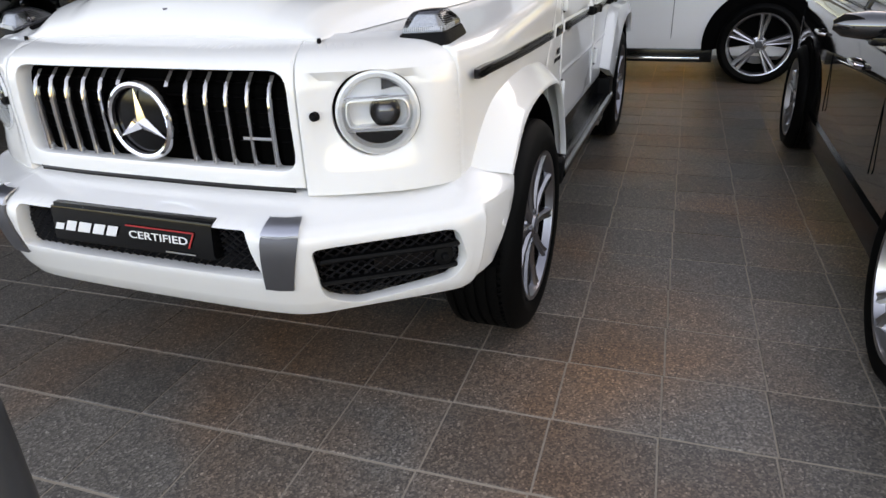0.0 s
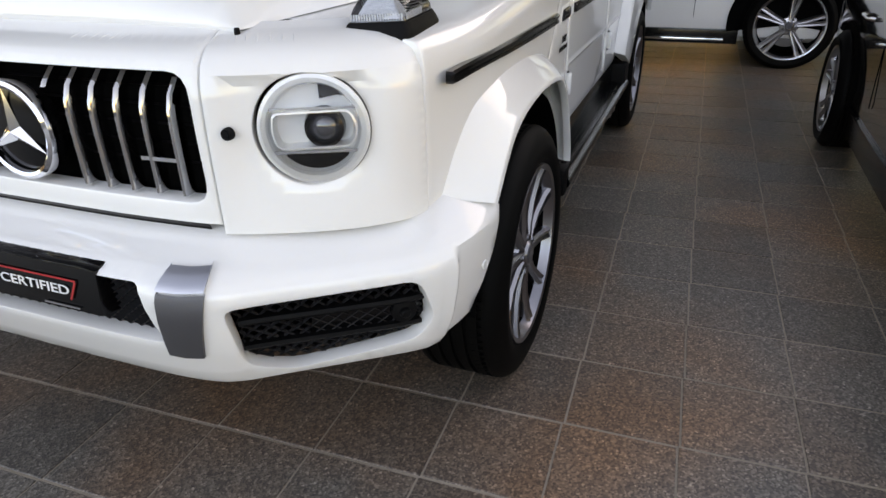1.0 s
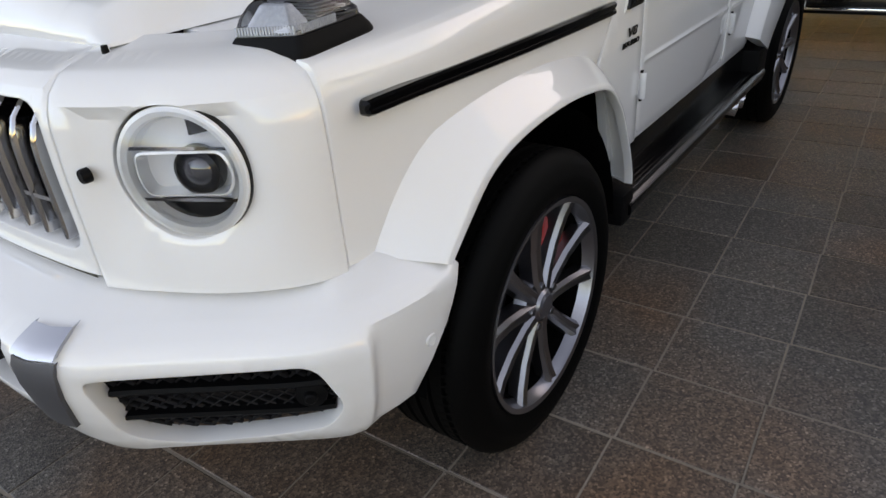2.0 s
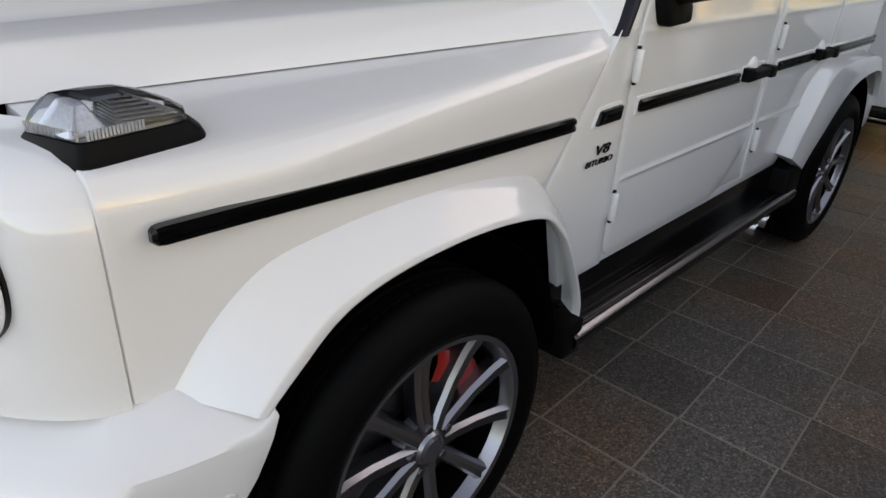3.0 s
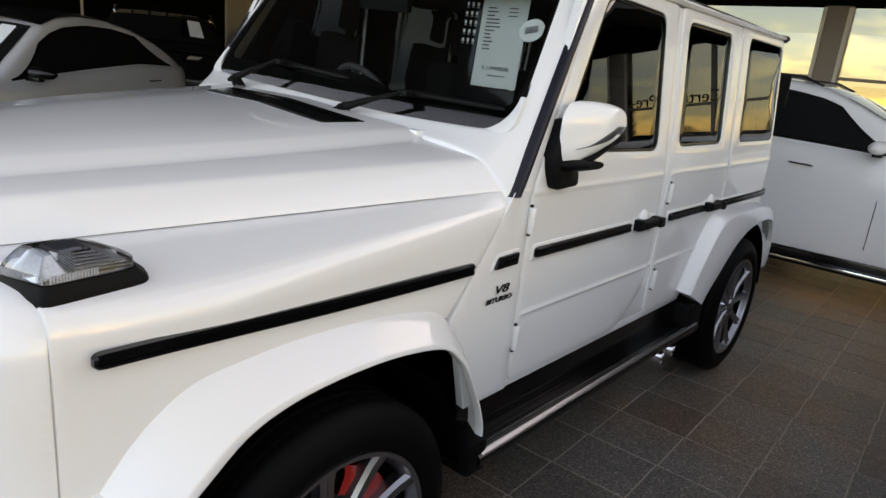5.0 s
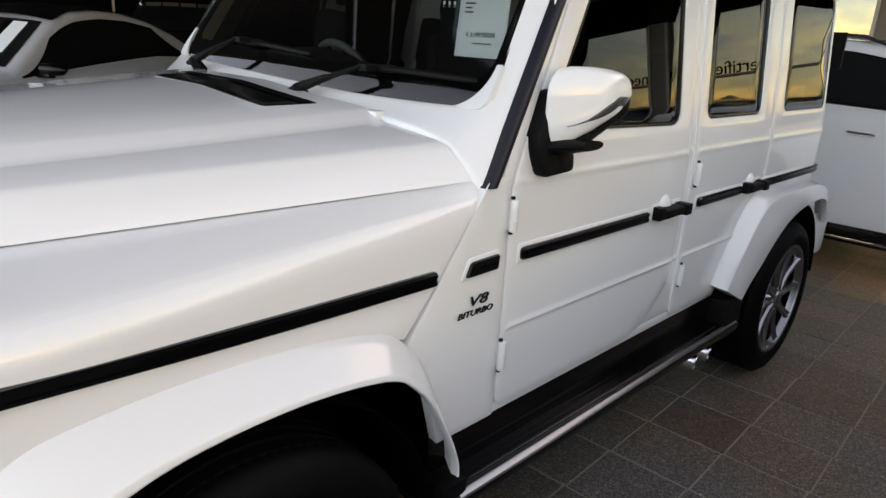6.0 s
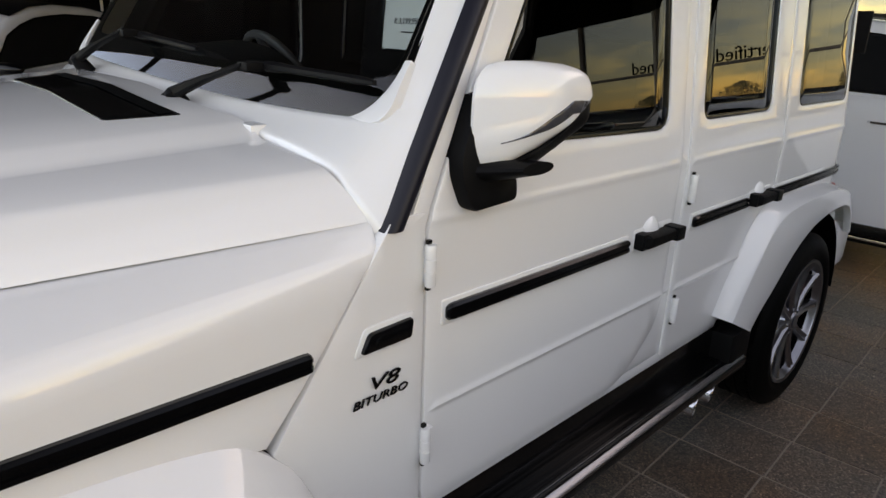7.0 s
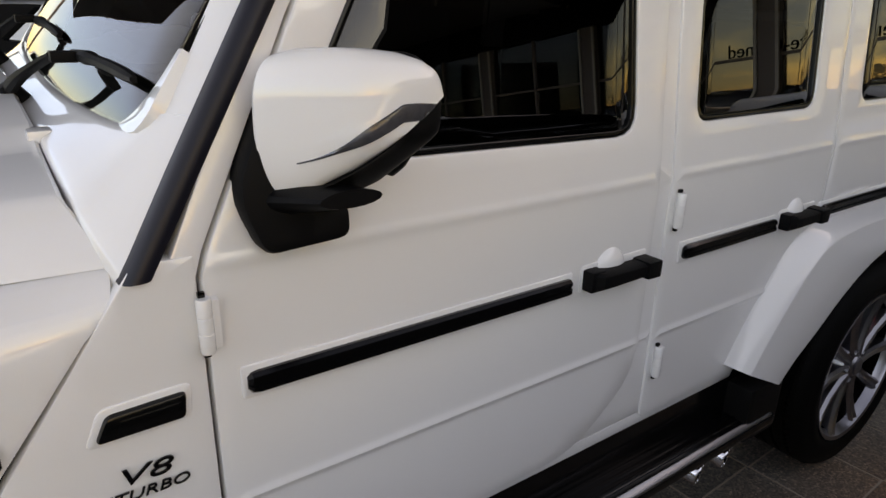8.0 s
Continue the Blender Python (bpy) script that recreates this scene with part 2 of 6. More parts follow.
def sheet(outer, holes, f, step=0.06, b=0.003, t=0.02, us=(), vs=(), bm=None, lines=True):
    """A panel with a rounded rim, cut from the (u, v) plane with holes and laid in space by f(u, v, d), d being the way out of its face."""
    from mathutils.geometry import delaunay_2d_cdt
    bm = bm or bmesh.new()
    outer = dense([Vector(p) for p in outer], step)
    if area2(outer) < 0:
        outer.reverse()
    loops = [outer]
    for h in holes:
        h = dense([Vector(p) for p in h], step)
        if area2(h) > 0:
            h.reverse()
        loops.append(h)
    rim = [offset(l, b) for l in loops]
    pts, edges = [], []
    for l in rim:
        s = len(pts)
        pts += l
        edges += [(s + i, s + (i + 1) % len(l)) for i in range(len(l))]
    x0, x1 = min(p.x for p in outer), max(p.x for p in outer)
    y0, y1 = min(p.y for p in outer), max(p.y for p in outer)
    gu = sorted(set([x0 + (i + 0.5) * step for i in range(int((x1 - x0) / step) + 1)]) | set(us))
    gv = sorted(set([y0 + (i + 0.5) * step for i in range(int((y1 - y0) / step) + 1)]) | set(vs))
    near = [p for l in rim for p in l]
    arr = np.array([[p.x, p.y] for p in near])
    for u in gu:
        for v in gv:
            if x0 < u < x1 and y0 < v < y1 and inside((u, v), rim[0]) and not any(inside((u, v), h) for h in rim[1:]):
                if np.min((arr[:, 0] - u) ** 2 + (arr[:, 1] - v) ** 2) > (0.25 * step) ** 2 or (v in vs and np.min((arr[:, 0] - u) ** 2 + (arr[:, 1] - v) ** 2) > 4e-6):
                    pts.append(Vector((u, v)))
    out = delaunay_2d_cdt(pts, edges, [], 0, 1e-7)
    where = {}
    for k, src in enumerate(out[3]):
        for s in src:
            where[s] = k
    vert = [bm.verts.new(f(p.x, p.y, 0.0)) for p in out[0]]
    for tri in out[2]:
        c = sum((out[0][i] for i in tri), Vector((0, 0))) / len(tri)
        if inside(c, rim[0]) and not any(inside(c, h) for h in rim[1:]):
            bm.faces.new([vert[i] for i in tri])
    s = 0
    for l in loops:
        k = len(l)
        ring = [vert[where[s + i]] for i in range(k)]
        s += k
        mid = offset(l, 0.3 * b)
        for pl, d in ((mid, -0.3 * b), (l, -b), (l, -t)):
            nxt = [bm.verts.new(f(p.x, p.y, d)) for p in pl]
            for i in range(k):
                j = (i + 1) % k
                if ring[i] is not ring[j]:
                    bm.faces.new((ring[i], ring[j], nxt[j], nxt[i]))
            ring = nxt
    return bm


def curve_at(points):
    """A smooth plan curve through points, by the way along it: gives place and outward normal."""
    pts = [Vector(p) for p in points]
    fine = []
    for i in range(len(pts) - 1):
        p0, p1, p2, p3 = pts[max(i - 1, 0)], pts[i], pts[i + 1], pts[min(i + 2, len(pts) - 1)]
        for j in range(12):
            t = j / 12
            fine.append(0.5 * (2 * p1 + (p2 - p0) * t + (2 * p0 - 5 * p1 + 4 * p2 - p3) * t * t + (3 * p1 - p0 - 3 * p2 + p3) * t ** 3))
    fine.append(pts[-1])
    ss = [0.0]
    for a, b in zip(fine, fine[1:]):
        ss.append(ss[-1] + (b - a).length)
    xs, ys = [p.x for p in fine], [p.y for p in fine]

    def place(s):
        q = abs(s)
        e = 0.012
        x, y = np.interp(q, ss, xs), np.interp(q, ss, ys)
        dx = np.interp(min(q + e, ss[-1]), ss, xs) - np.interp(max(q - e, 0), ss, xs)
        dy = np.interp(min(q + e, ss[-1]), ss, ys) - np.interp(max(q - e, 0), ss, ys)
        n = Vector((dy, -dx)).normalized()
        sg = -1 if s < 0 else 1
        return Vector((x * sg, y)), Vector((n.x * sg, n.y))
    return place, ss[-1], lambda x: float(np.interp(x, xs, ss))


def lerp(a, b, t):
    return a + (b - a) * t


def smooth(a, b, x):
    t = min(1, max(0, (x - a) / (b - a)))
    return t * t * (3 - 2 * t)


def words(text, size, m, material, parent, name="lettering", depth=0.002, align="CENTER", shear=0.0, weight=0.0):
    """Raised lettering in the built-in font, turned into a mesh."""
    cu = bpy.data.curves.new(name, "FONT")
    cu.body, cu.size, cu.extrude, cu.align_x, cu.align_y, cu.shear = text, size, depth, align, "CENTER", shear
    cu.resolution_u = 3
    cu.offset = weight
    tmp = bpy.data.objects.new(name, cu)
    me = bpy.data.meshes.new_from_object(tmp)
    bpy.data.objects.remove(tmp)
    me.name = name
    me.materials.append(material)
    ob = new(name, me)
    ob.matrix_world = m
    if parent:
        ob.parent = parent
    return ob


# ---- wheels ----
def spin(x, y, z, s):
    """A wheel's axes: local z points out of the car's side s."""
    return Matrix.Translation((x, y, z)) @ Matrix.Rotation(radians(90 * s), 4, "Y")


def make_wheel(parent, x, y, s, R=0.39, rim=0.278, width=0.285, spokes=10, twist=0.0, rim_mat=None, paired=0.0, caliper=True, hub_z=None):
    """A road wheel: tyre with grooves, rim, spokes, hub cap, bolts, brake disc and caliper; x is its outer face."""
    m = spin(x, y, hub_z or R - 0.004, s) @ Matrix.Rotation(radians(twist), 4, "Z")
    wheel = part("wheel", lathe([(rim - 0.03, -width + 0.02), (rim - 0.035, -0.10), (rim - 0.028, -0.03), (rim - 0.016, -0.012), (rim - 0.012, 0.0), (rim + 0.001, 0.003), (rim + 0.004, -0.008)], m, 72), rim_mat or ALLOY, parent)
    w = width
    prof = [(rim + 0.001, -0.006), (rim + 0.014, 0.006), (rim + 0.05, 0.012), (R - 0.055, 0.008), (R - 0.035, 0.002), (R - 0.03, -0.001), (R - 0.02, -0.006), (R - 0.006, -0.022)]
    n_gr = 5
    for i in range(n_gr):
        a = -0.03 - (w - 0.06) * (i + 0.5) / n_gr
        prof += [(R - 0.001, a + 0.018), (R, a + 0.008), (R - 0.009, a + 0.006), (R - 0.009, a - 0.004), (R, a - 0.006), (R - 0.001, a - 0.014)]
    prof += [(R - 0.006, -w + 0.02), (R - 0.03, -w), (rim + 0.02, -w), (rim - 0.02, -w + 0.02)]
    tyre = part("tyre", lathe(prof, m, 72), RUBBER, wheel, "black rubber tyre with grooved tread", angle=50)
    bm = bmesh.new()
    for i in range(90):
        a = math.tau * i / 90
        q = m @ Matrix.Rotation(a, 4, "Z")
        box(bm, R - 0.012, R - 0.0005, -0.003, 0.003, -0.080, -0.032, m=q @ Matrix.Translation((R - 0.006, 0, -0.04)) @ Matrix.Rotation(radians(24), 4, "X") @ Matrix.Translation((-R + 0.006, 0, 0.04)))
    tagged(part("tread", bm, RUBBER, wheel, flat=True), kind="stuff")
    for i in range(spokes):
        a = math.tau * i / spokes + (paired if i % 2 else -paired)
        q = m @ Matrix.Rotation(a, 4, "Z")
        rows = []
        for r, hw, top, deep in ((0.045, 0.021, -0.016, 0.05), (0.09, 0.0195, -0.020, 0.05), (0.16, 0.0195, -0.020, 0.045), (rim - 0.05, 0.022, -0.012, 0.04), (rim - 0.014, 0.025, -0.003, 0.04)):
            rows.append([q @ Vector(p) for p in ((r, -hw, top - deep), (r, -hw * 0.95, top - 0.012), (r, -hw * 0.55, top - 0.001), (r, 0, top - 0.006), (r, hw * 0.55, top - 0.001), (r, hw * 0.95, top - 0.012), (r, hw, top - deep))])
        part("spoke", loft(rows), rim_mat or ALLOY, wheel, angle=25)
    part("hub", lathe([(0.0, -0.012), (0.036, -0.012), (0.042, -0.02), (0.075, -0.03), (0.085, -0.06)], m, 40), rim_mat or ALLOY, wheel)
    part("hub_cap", lathe([(0.0, -0.006), (0.028, -0.007), (0.034, -0.012), (0.034, -0.02)], m, 32), GREYMETAL, wheel, "dark grey hub cap")
    for i in range(5):
        a = math.tau * (i + 0.5) / 5
        part("wheel_bolt", lathe([(0.0, -0.014), (0.009, -0.014), (0.011, -0.018), (0.011, -0.035)], m @ Matrix.Translation((0.058 * math.cos(a), 0.058 * math.sin(a), 0)), 10), STEEL, wheel)
    part("brake_disc", lathe([(0.08, -0.085), (0.195, -0.085), (0.195, -0.115), (0.08, -0.115)], m, 48), STEEL, wheel)
    # closed near-black dish puts the shade behind the spokes into its colour
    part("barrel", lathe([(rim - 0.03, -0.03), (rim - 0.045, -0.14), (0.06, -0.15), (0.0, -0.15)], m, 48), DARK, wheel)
    if caliper:
        c = spin(x, y, R, s)
        rows = []
        for a in range(-24, 25, 6):
            t = radians(a + 142 if s > 0 else a + 38)
            e = 0.012 * (1 - (a / 24) ** 2)
            rows.append([c @ Vector((r * math.cos(t), r * math.sin(t), h)) for r, h in ((0.135, -0.125), (0.14, -0.058 + e), (0.19, -0.052 + e), (0.215, -0.06 + e), (0.218, -0.125))])
        part("caliper", loft(rows), RED, wheel, "red brake caliper")
    return wheel


# ---- the white off-roader ----
suv = thing("off_road_car", "boxy pearl white off-road car parked on dark tiles", "car")


def side_x(y, z):
    return 0.900 - 1.8 * max(0.0, y - 3.12) ** 2 - max(0.0, z - 1.21) * 0.10 + (0.0045 * math.exp(-((z - 0.82) / 0.0075) ** 2) + 0.0026 * math.exp(-((z - 1.205) / 0.010) ** 2) if y > 0.733 else 0.0) - 0.02 * max(0.0, 0.62 - z)


CREASES = (0.800, 0.806, 0.811, 0.8155, 0.82, 0.8245, 0.829, 0.834, 0.84, 1.185, 1.191, 1.196, 1.2005, 1.205, 1.2095, 1.214, 1.219, 1.225)


def flank(s, out=0.0):
    return lambda u, v, d: (s * (side_x(u, v) + d + out), u, v)


FRONT, FRONT_LEN, front_s = curve_at([(0, -0.815), (0.15, -0.815), (0.3, -0.812), (0.47, -0.80), (0.55, -0.779), (0.62, -0.75), (0.69, -0.717), (0.755, -0.677), (0.805, -0.635), (0.842, -0.59), (0.862, -0.541)])
ZF = [0.70, 0.735, 0.95, 1.03, 1.065, 1.09, 1.108, 1.12, 1.131]
OF = [0.0, 0.0, 0.0, -0.004, -0.013, -0.028, -0.055, -0.085, -0.135]


def front_map(u, v, d):
    p, n = FRONT(u)
    o = float(np.interp(v, ZF, OF))
    q = abs(u)
    r = smooth(0.53, 0.566, q) * (1 - smooth(0.80, 0.87, q)) * smooth(0.76, 0.91, v) * (1 - smooth(1.038, 1.066, v))
    p = p + n * (o - 0.019 * r + d)
    return p.x, p.y, v - 0.35 * min(0, d) * smooth(1.09, 1.13, v)


BUMP, BUMP_LEN, bump_s = curve_at([(0, -0.968), (0.2, -0.967), (0.38, -0.962), (0.50, -0.948), (0.575, -0.918), (0.64, -0.872), (0.78, -0.776), (0.88, -0.704), (0.935, -0.645), (0.962, -0.575), (0.978, -0.50), (0.988, -0.42), (0.990, -0.365)])
ZB = [0.415, 0.43, 0.46, 0.53, 0.60, 0.655, 0.675, 0.69, 0.70, 0.715, 0.735, 0.748]
OB = [-0.075, -0.066, -0.048, -0.022, -0.006, 0.0, -0.004, -0.014, -0.028, -0.065, -0.135, -0.175]


def bumper_map(u, v, d):
    p, n = BUMP(u)
    k = smooth(0.9, 1.25, abs(u))
    o = float(np.interp(v, ZB, OB)) * lerp(1.0, 0.62, k)
    o += 0.006 * math.exp(-((abs(u) - 1.075) / 0.012) ** 2) * smooth(0.45, 0.5, v) * (1 - smooth(0.64, 0.68, v))
    o -= 0.012 * smooth(1.075, 1.10, abs(u)) * (1 - smooth(0.66, 0.70, v))
    p = p + n * (o + d)
    return p.x, p.y, v + 0.012 * k * smooth(0.69, 0.74, v)


BL = BUMP_LEN
inlet = rpoly([(0.582, 0.640, 0.025), (0.978, 0.650, 0.035), (1.020, 0.54, 0.025), (0.982, 0.484, 0.035), (0.70, 0.437, 0.03), (0.605, 0.482, 0.04)])
left_inlet = [Vector((-p.x, p.y)) for p in inlet]
middle = rpoly([(-0.405, 0.690), (0.405, 0.690), (0.438, 0.552), (-0.438, 0.552)], 0.015)
body_front = part("front_bumper", sheet([(-BL, 0.748), (-BL, 0.70), (-BL + 0.05, 0.60), (-BL + 0.13, 0.46), (-BL + 0.3, 0.43), (-0.64, 0.415), (0.64, 0.415), (BL - 0.3, 0.43), (BL - 0.13, 0.46), (BL - 0.05, 0.60), (BL, 0.70), (BL, 0.748)], [inlet, left_inlet, middle], bumper_map, 0.035, 0.004, 0.045, us=(1.06, 1.07, 1.075, 1.08, 1.09, 1.10, -1.06, -1.07, -1.075, -1.08, -1.09, -1.10), vs=tuple(ZB[1:-1])), PAINT, suv, "white front bumper with dark mesh openings")


def bumper_in(depth):
    def g(u, v, d):
        p, n = BUMP(u)
        p = p + n * (float(np.interp(v, ZB, OB)) - depth + d)
        return p.x, p.y, v
    return g


def lattice(poly, f, pitch, slope, bar):
    """Crossing thin bars that fill a polygon, as a pressed mesh grille."""
    bm = bmesh.new()
    x0, x1 = min(p.x for p in poly), max(p.x for p in poly)
    y0, y1 = min(p.y for p in poly), max(p.y for p in poly)
    for sg in (-1, 1):
        k = x0 - (y1 - y0) / slope
        while k < x1 + (y1 - y0) / slope:
            run, n = [], 24
            for i in range(n + 1):
                v = lerp(y0, y1, i / n)
                u = k + sg * (v - y0) / slope
                if inside((u, v), poly):
                    run.append((u, v))
                if (not inside((u, v), poly) or i == n) and len(run) > 1:
                    rows = [[Vector(f(a, c - bar, 0)), Vector(f(a, c, 0.006)), Vector(f(a, c + bar, 0)), Vector(f(a, c, -0.01))] for a, c in run]
                    loft(rows, closed=True, bm=bm)
                    run = []
                elif not inside((u, v), poly):
                    run = []
            k += pitch
    return bm


for poly in (inlet, left_inlet):
    sg = 1 if poly is inlet else -1
    part("mesh_grille", lattice(poly, bumper_in(0.045), 0.034, 0.75, 0.0026), MESHBLACK, body_front, "black mesh grille")
    # near-black sheet stands in for the unlit depth behind the mesh
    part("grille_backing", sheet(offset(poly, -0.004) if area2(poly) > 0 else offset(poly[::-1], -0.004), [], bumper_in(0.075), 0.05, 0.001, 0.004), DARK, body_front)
    for v in (0.515, 0.588):
        bm = bmesh.new()
        loft([[Vector(bumper_in(0.03)(sg * u, v + a, d)) for a, d in ((-0.008, -0.03), (-0.008, 0.004), (0.0, 0.009), (0.008, 0.004), (0.008, -0.03))] for u in np.linspace(0.605, 1.0, 12)], bm=bm)
        part("air_blade", bm, PLASTIC, body_front, "black crossbar")
    part("inlet_panel", loft([[Vector(bumper_in(0.042)(sg * u, v, 0)) for v in (0.52, 0.555, 0.585)] for u in np.linspace(0.75, 1.0, 8)]), BLACK, body_front)
    p, n = BUMP(sg * 0.955)
    q = Matrix.Translation((p.x - n.x * 0.045, p.y - n.y * 0.045, 0.552)) @ Vector((n.x, n.y, 0)).to_track_quat("Z", "Y").to_matrix().to_4x4()
    part("parking_sensor", lathe([(0, 0.012), (0.008, 0.012), (0.011, 0.009), (0.013, 0.0), (0.028, -0.004), (0.03, -0.01)], q, 20), PLASTIC, body_front)
part("mesh_grille", lattice(middle, bumper_in(0.045), 0.03, 0.75, 0.0024), MESHBLACK, body_front, "black mesh grille")
# same near-black stand-in for depth behind the middle mesh
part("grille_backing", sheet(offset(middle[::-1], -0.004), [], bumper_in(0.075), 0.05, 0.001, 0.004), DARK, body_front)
for sg in (-1, 1):
    # brushed guards over the bumper, their top bend paler for the sky it reflects
    rows_low, rows_top = [], []
    for z in (0.522, 0.56, 0.62, 0.665, 0.682):
        a, b = lerp(0.438, 0.456, (z - 0.52) / 0.16), lerp(0.520, 0.556, (z - 0.52) / 0.16)
        rows_low.append([Vector(bumper_map(sg * u, z, d)) for u, d in ((a, 0.0), (a, 0.009), ((a + b) / 2, 0.012), (b, 0.009), (b, -0.012))])
    for z in (0.682, 0.688, 0.694, 0.70, 0.707, 0.714):
        a, b = lerp(0.456, 0.464, (z - 0.682) / 0.032), lerp(0.556, 0.568, (z - 0.682) / 0.032)
        rows_top.append([Vector(bumper_map(sg * u, z, d)) + Vector((0, 0, 0.006)) for u, d in ((a, 0.0), (a, 0.010), ((a + b) / 2, 0.013), (b, 0.010), (b, -0.012))])
    guard = part("bumper_guard", loft(rows_low), shader("satin_guard", (0.12, 0.12, 0.13), 0.5, 0.7, 0, 0.15, 300), body_front, "brushed grey bumper guard")
    part("guard_top", loft(rows_top), shader("sky_bright_guard", (0.5, 0.52, 0.56), 0.28, 1), guard, "top bend of the guard, paler for reflected sky")
    p, n = BUMP(sg * (BL - 0.10))
    q = Matrix.Translation((p.x - n.x * 0.014, p.y - n.y * 0.014, 0.585)) @ Vector((n.x, n.y, 0)).to_track_quat("Z", "Y").to_matrix().to_4x4()
    part("parking_sensor", lathe([(0, 0.004), (0.010, 0.004), (0.0105, 0.002), (0.012, 0.002), (0.0125, 0.004), (0.0135, 0.001)], q @ Matrix.Translation((0, 0, -0.0045)), 20), PAINT, body_front)
part("lip", loft([[Vector(bumper_in(0.058)(u, z, d)) for z, d in ((0.424, 0.0), (0.420, 0.022), (0.411, 0.024), (0.408, 0.0))] for u in np.linspace(-0.66, 0.66, 33)]), PAINT, body_front)
part("under_tray", fresh_box(-0.5, 0.5, -0.80, -0.5, 0.42, 0.45, bevel=0.008), PLASTIC, body_front)

# number board with printed words
board = part("number_board", fresh_box(-0.268, 0.302, -0.957, -0.902, 0.595, 0.699, bevel=0.008, m=Matrix.Translation((0, -0.932, 0.643)) @ Matrix.Rotation(radians(-6), 4, "X") @ Matrix.Translation((0, 0.932, -0.643))), BLACK, suv, "gloss black number board with white words")
face = Matrix.Translation((0.010, -0.9612, 0.641)) @ Matrix.Rotation(radians(84), 4, "X")
part("board_ledge", fresh_box(-0.268, 0.302, -0.939, -0.88, 0.695, 0.707, bevel=0.004), BLACK, board)
words("CERTIFIED", 0.0315, face @ Matrix.Translation((0.112, 0.004, 0.0)) @ Matrix.Diagonal((1.40, 0.95, 1, 1)), WHITEINK, board, depth=0.0006, weight=0.0003)
x = -0.262
slant = Matrix(((1, 0.5, 0, 0), (0, 1, 0, 0), (0, 0, 1, 0), (0, 0, 0, 1)))
for i, wd in enumerate((0.036, 0.042, 0.052, 0.046, 0.042)):
    part("emblem_bar", fresh_box(x, x + wd * 0.86, -0.008, 0.022 if i else 0.012, 0, 0.0012, m=face @ slant), WHITEINK, board, flat=True)
    x += wd + 0.004
bm = bmesh.new()
for x0, x1, y0, y1, sl in ((0.003, 0.236, 0.028, 0.032, 0), (0.2475, 0.2525, -0.016, 0.030, 1)):
    box(bm, x0, x1, y0, y1, 0, 0.0012, m=face @ (Matrix.Translation((0.222, 0, 0)) @ Matrix.Rotation(radians(-25), 4, "Z") @ Matrix.Translation((-0.25, 0, 0)) if sl else Matrix.Identity(4)))
part("red_line", bm, REDINK, board, flat=True)
part("small_print", fresh_box(0.135, 0.235, -0.034, -0.030, 0, 0.0012, m=face), SATIN, board, flat=True)

# grille surround, grille and star
GC = 0.0115  # the grille sits a little off the axis
opening = rpoly([(GC - 0.470, 1.070, 0.050), (GC + 0.470, 1.070, 0.050), (GC + 0.476, 0.811, 0.045), (GC - 0.476, 0.811, 0.045)])
half = front_s(0.505)
surround = part("grille_surround", sheet([(-half, 0.763), (half, 0.763), (half, 1.131), (-half, 1.131)], [opening], front_map, 0.026, 0.006, 0.05, vs=tuple(ZF[2:-1])), PAINT, suv, "white grille surround")
# black strip set into the gap, standing in for the slot's dark depth
part("lower_slot", loft([[Vector(front_map(u, z, d)) for z, d in ((0.763, -0.01), (0.750, -0.016), (0.735, -0.014), (0.727, 0.0))] for u in np.linspace(-half * 0.93, half * 0.93, 21)]), BLACK, surround, "narrow black slot")
# near-black sheet closes the grille, its depth shade put into the colour
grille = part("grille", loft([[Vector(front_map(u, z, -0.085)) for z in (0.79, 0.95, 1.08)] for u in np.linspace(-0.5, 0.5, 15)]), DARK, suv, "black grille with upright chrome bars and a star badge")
for i in range(-6, 7):
    if i == 0:
        continue
    x = GC + math.copysign(0.085 + 0.0655 * (abs(i) - 1), i)
    wide = 0.0062
    zt = 1.060 - 0.006 * (abs(i) > 5)
    lo = 0.818
    spans = [(lo, zt)] if abs(i) > 1 else [(1.022, zt)]
    for a, b in spans:
        rows = []
        for k in range(9):
            z = lerp(a, b, k / 8)
            bow = 0.010 - 0.030 * (max(0.0, z - 0.985) / 0.07) ** 2 
            rows.append([Vector(front_map(x + dx, z, d + bow)) for dx, d in ((-wide, -0.055), (-wide, -0.026), (-wide * 0.5, -0.021), (wide * 0.5, -0.021), (wide, -0.026), (wide, -0.055))])
        part("upright_bar", loft(rows, caps=True), BARCHROME, grille, "chrome bar")
for z in (0.87, 0.91, 0.95, 0.99, 1.03):
    part("cross_bar", loft([[Vector(front_map(u, z + a, d)) for a, d in ((-0.003, -0.075), (0, -0.066), (0.003, -0.075))] for u in np.linspace(-0.46, 0.46, 15)]), PLASTIC, grille)
part("name_bars", loft([[Vector(front_map(u, z, -0.012)) for z in (0.890, 0.898)] for u in np.linspace(0.334, 0.426, 4)]), CHROME, grille)
SC = Matrix.Translation((GC, -0.815, 0.929)) @ Matrix.Rotation(radians(90), 4, "X")
part("badge_plate", lathe([(0.0, 0.004), (0.06, 0.002), (0.098, -0.006), (0.10, -0.04)], SC, 48), BLACK, grille, "gloss black badge plate")
part("badge_ring", lathe([(0.092, 0.0), (0.094, 0.010), (0.101, 0.013), (0.109, 0.009), (0.112, -0.002), (0.108, -0.02)], SC, 64), CHROME, grille, "chrome badge ring")
bm = bmesh.new()
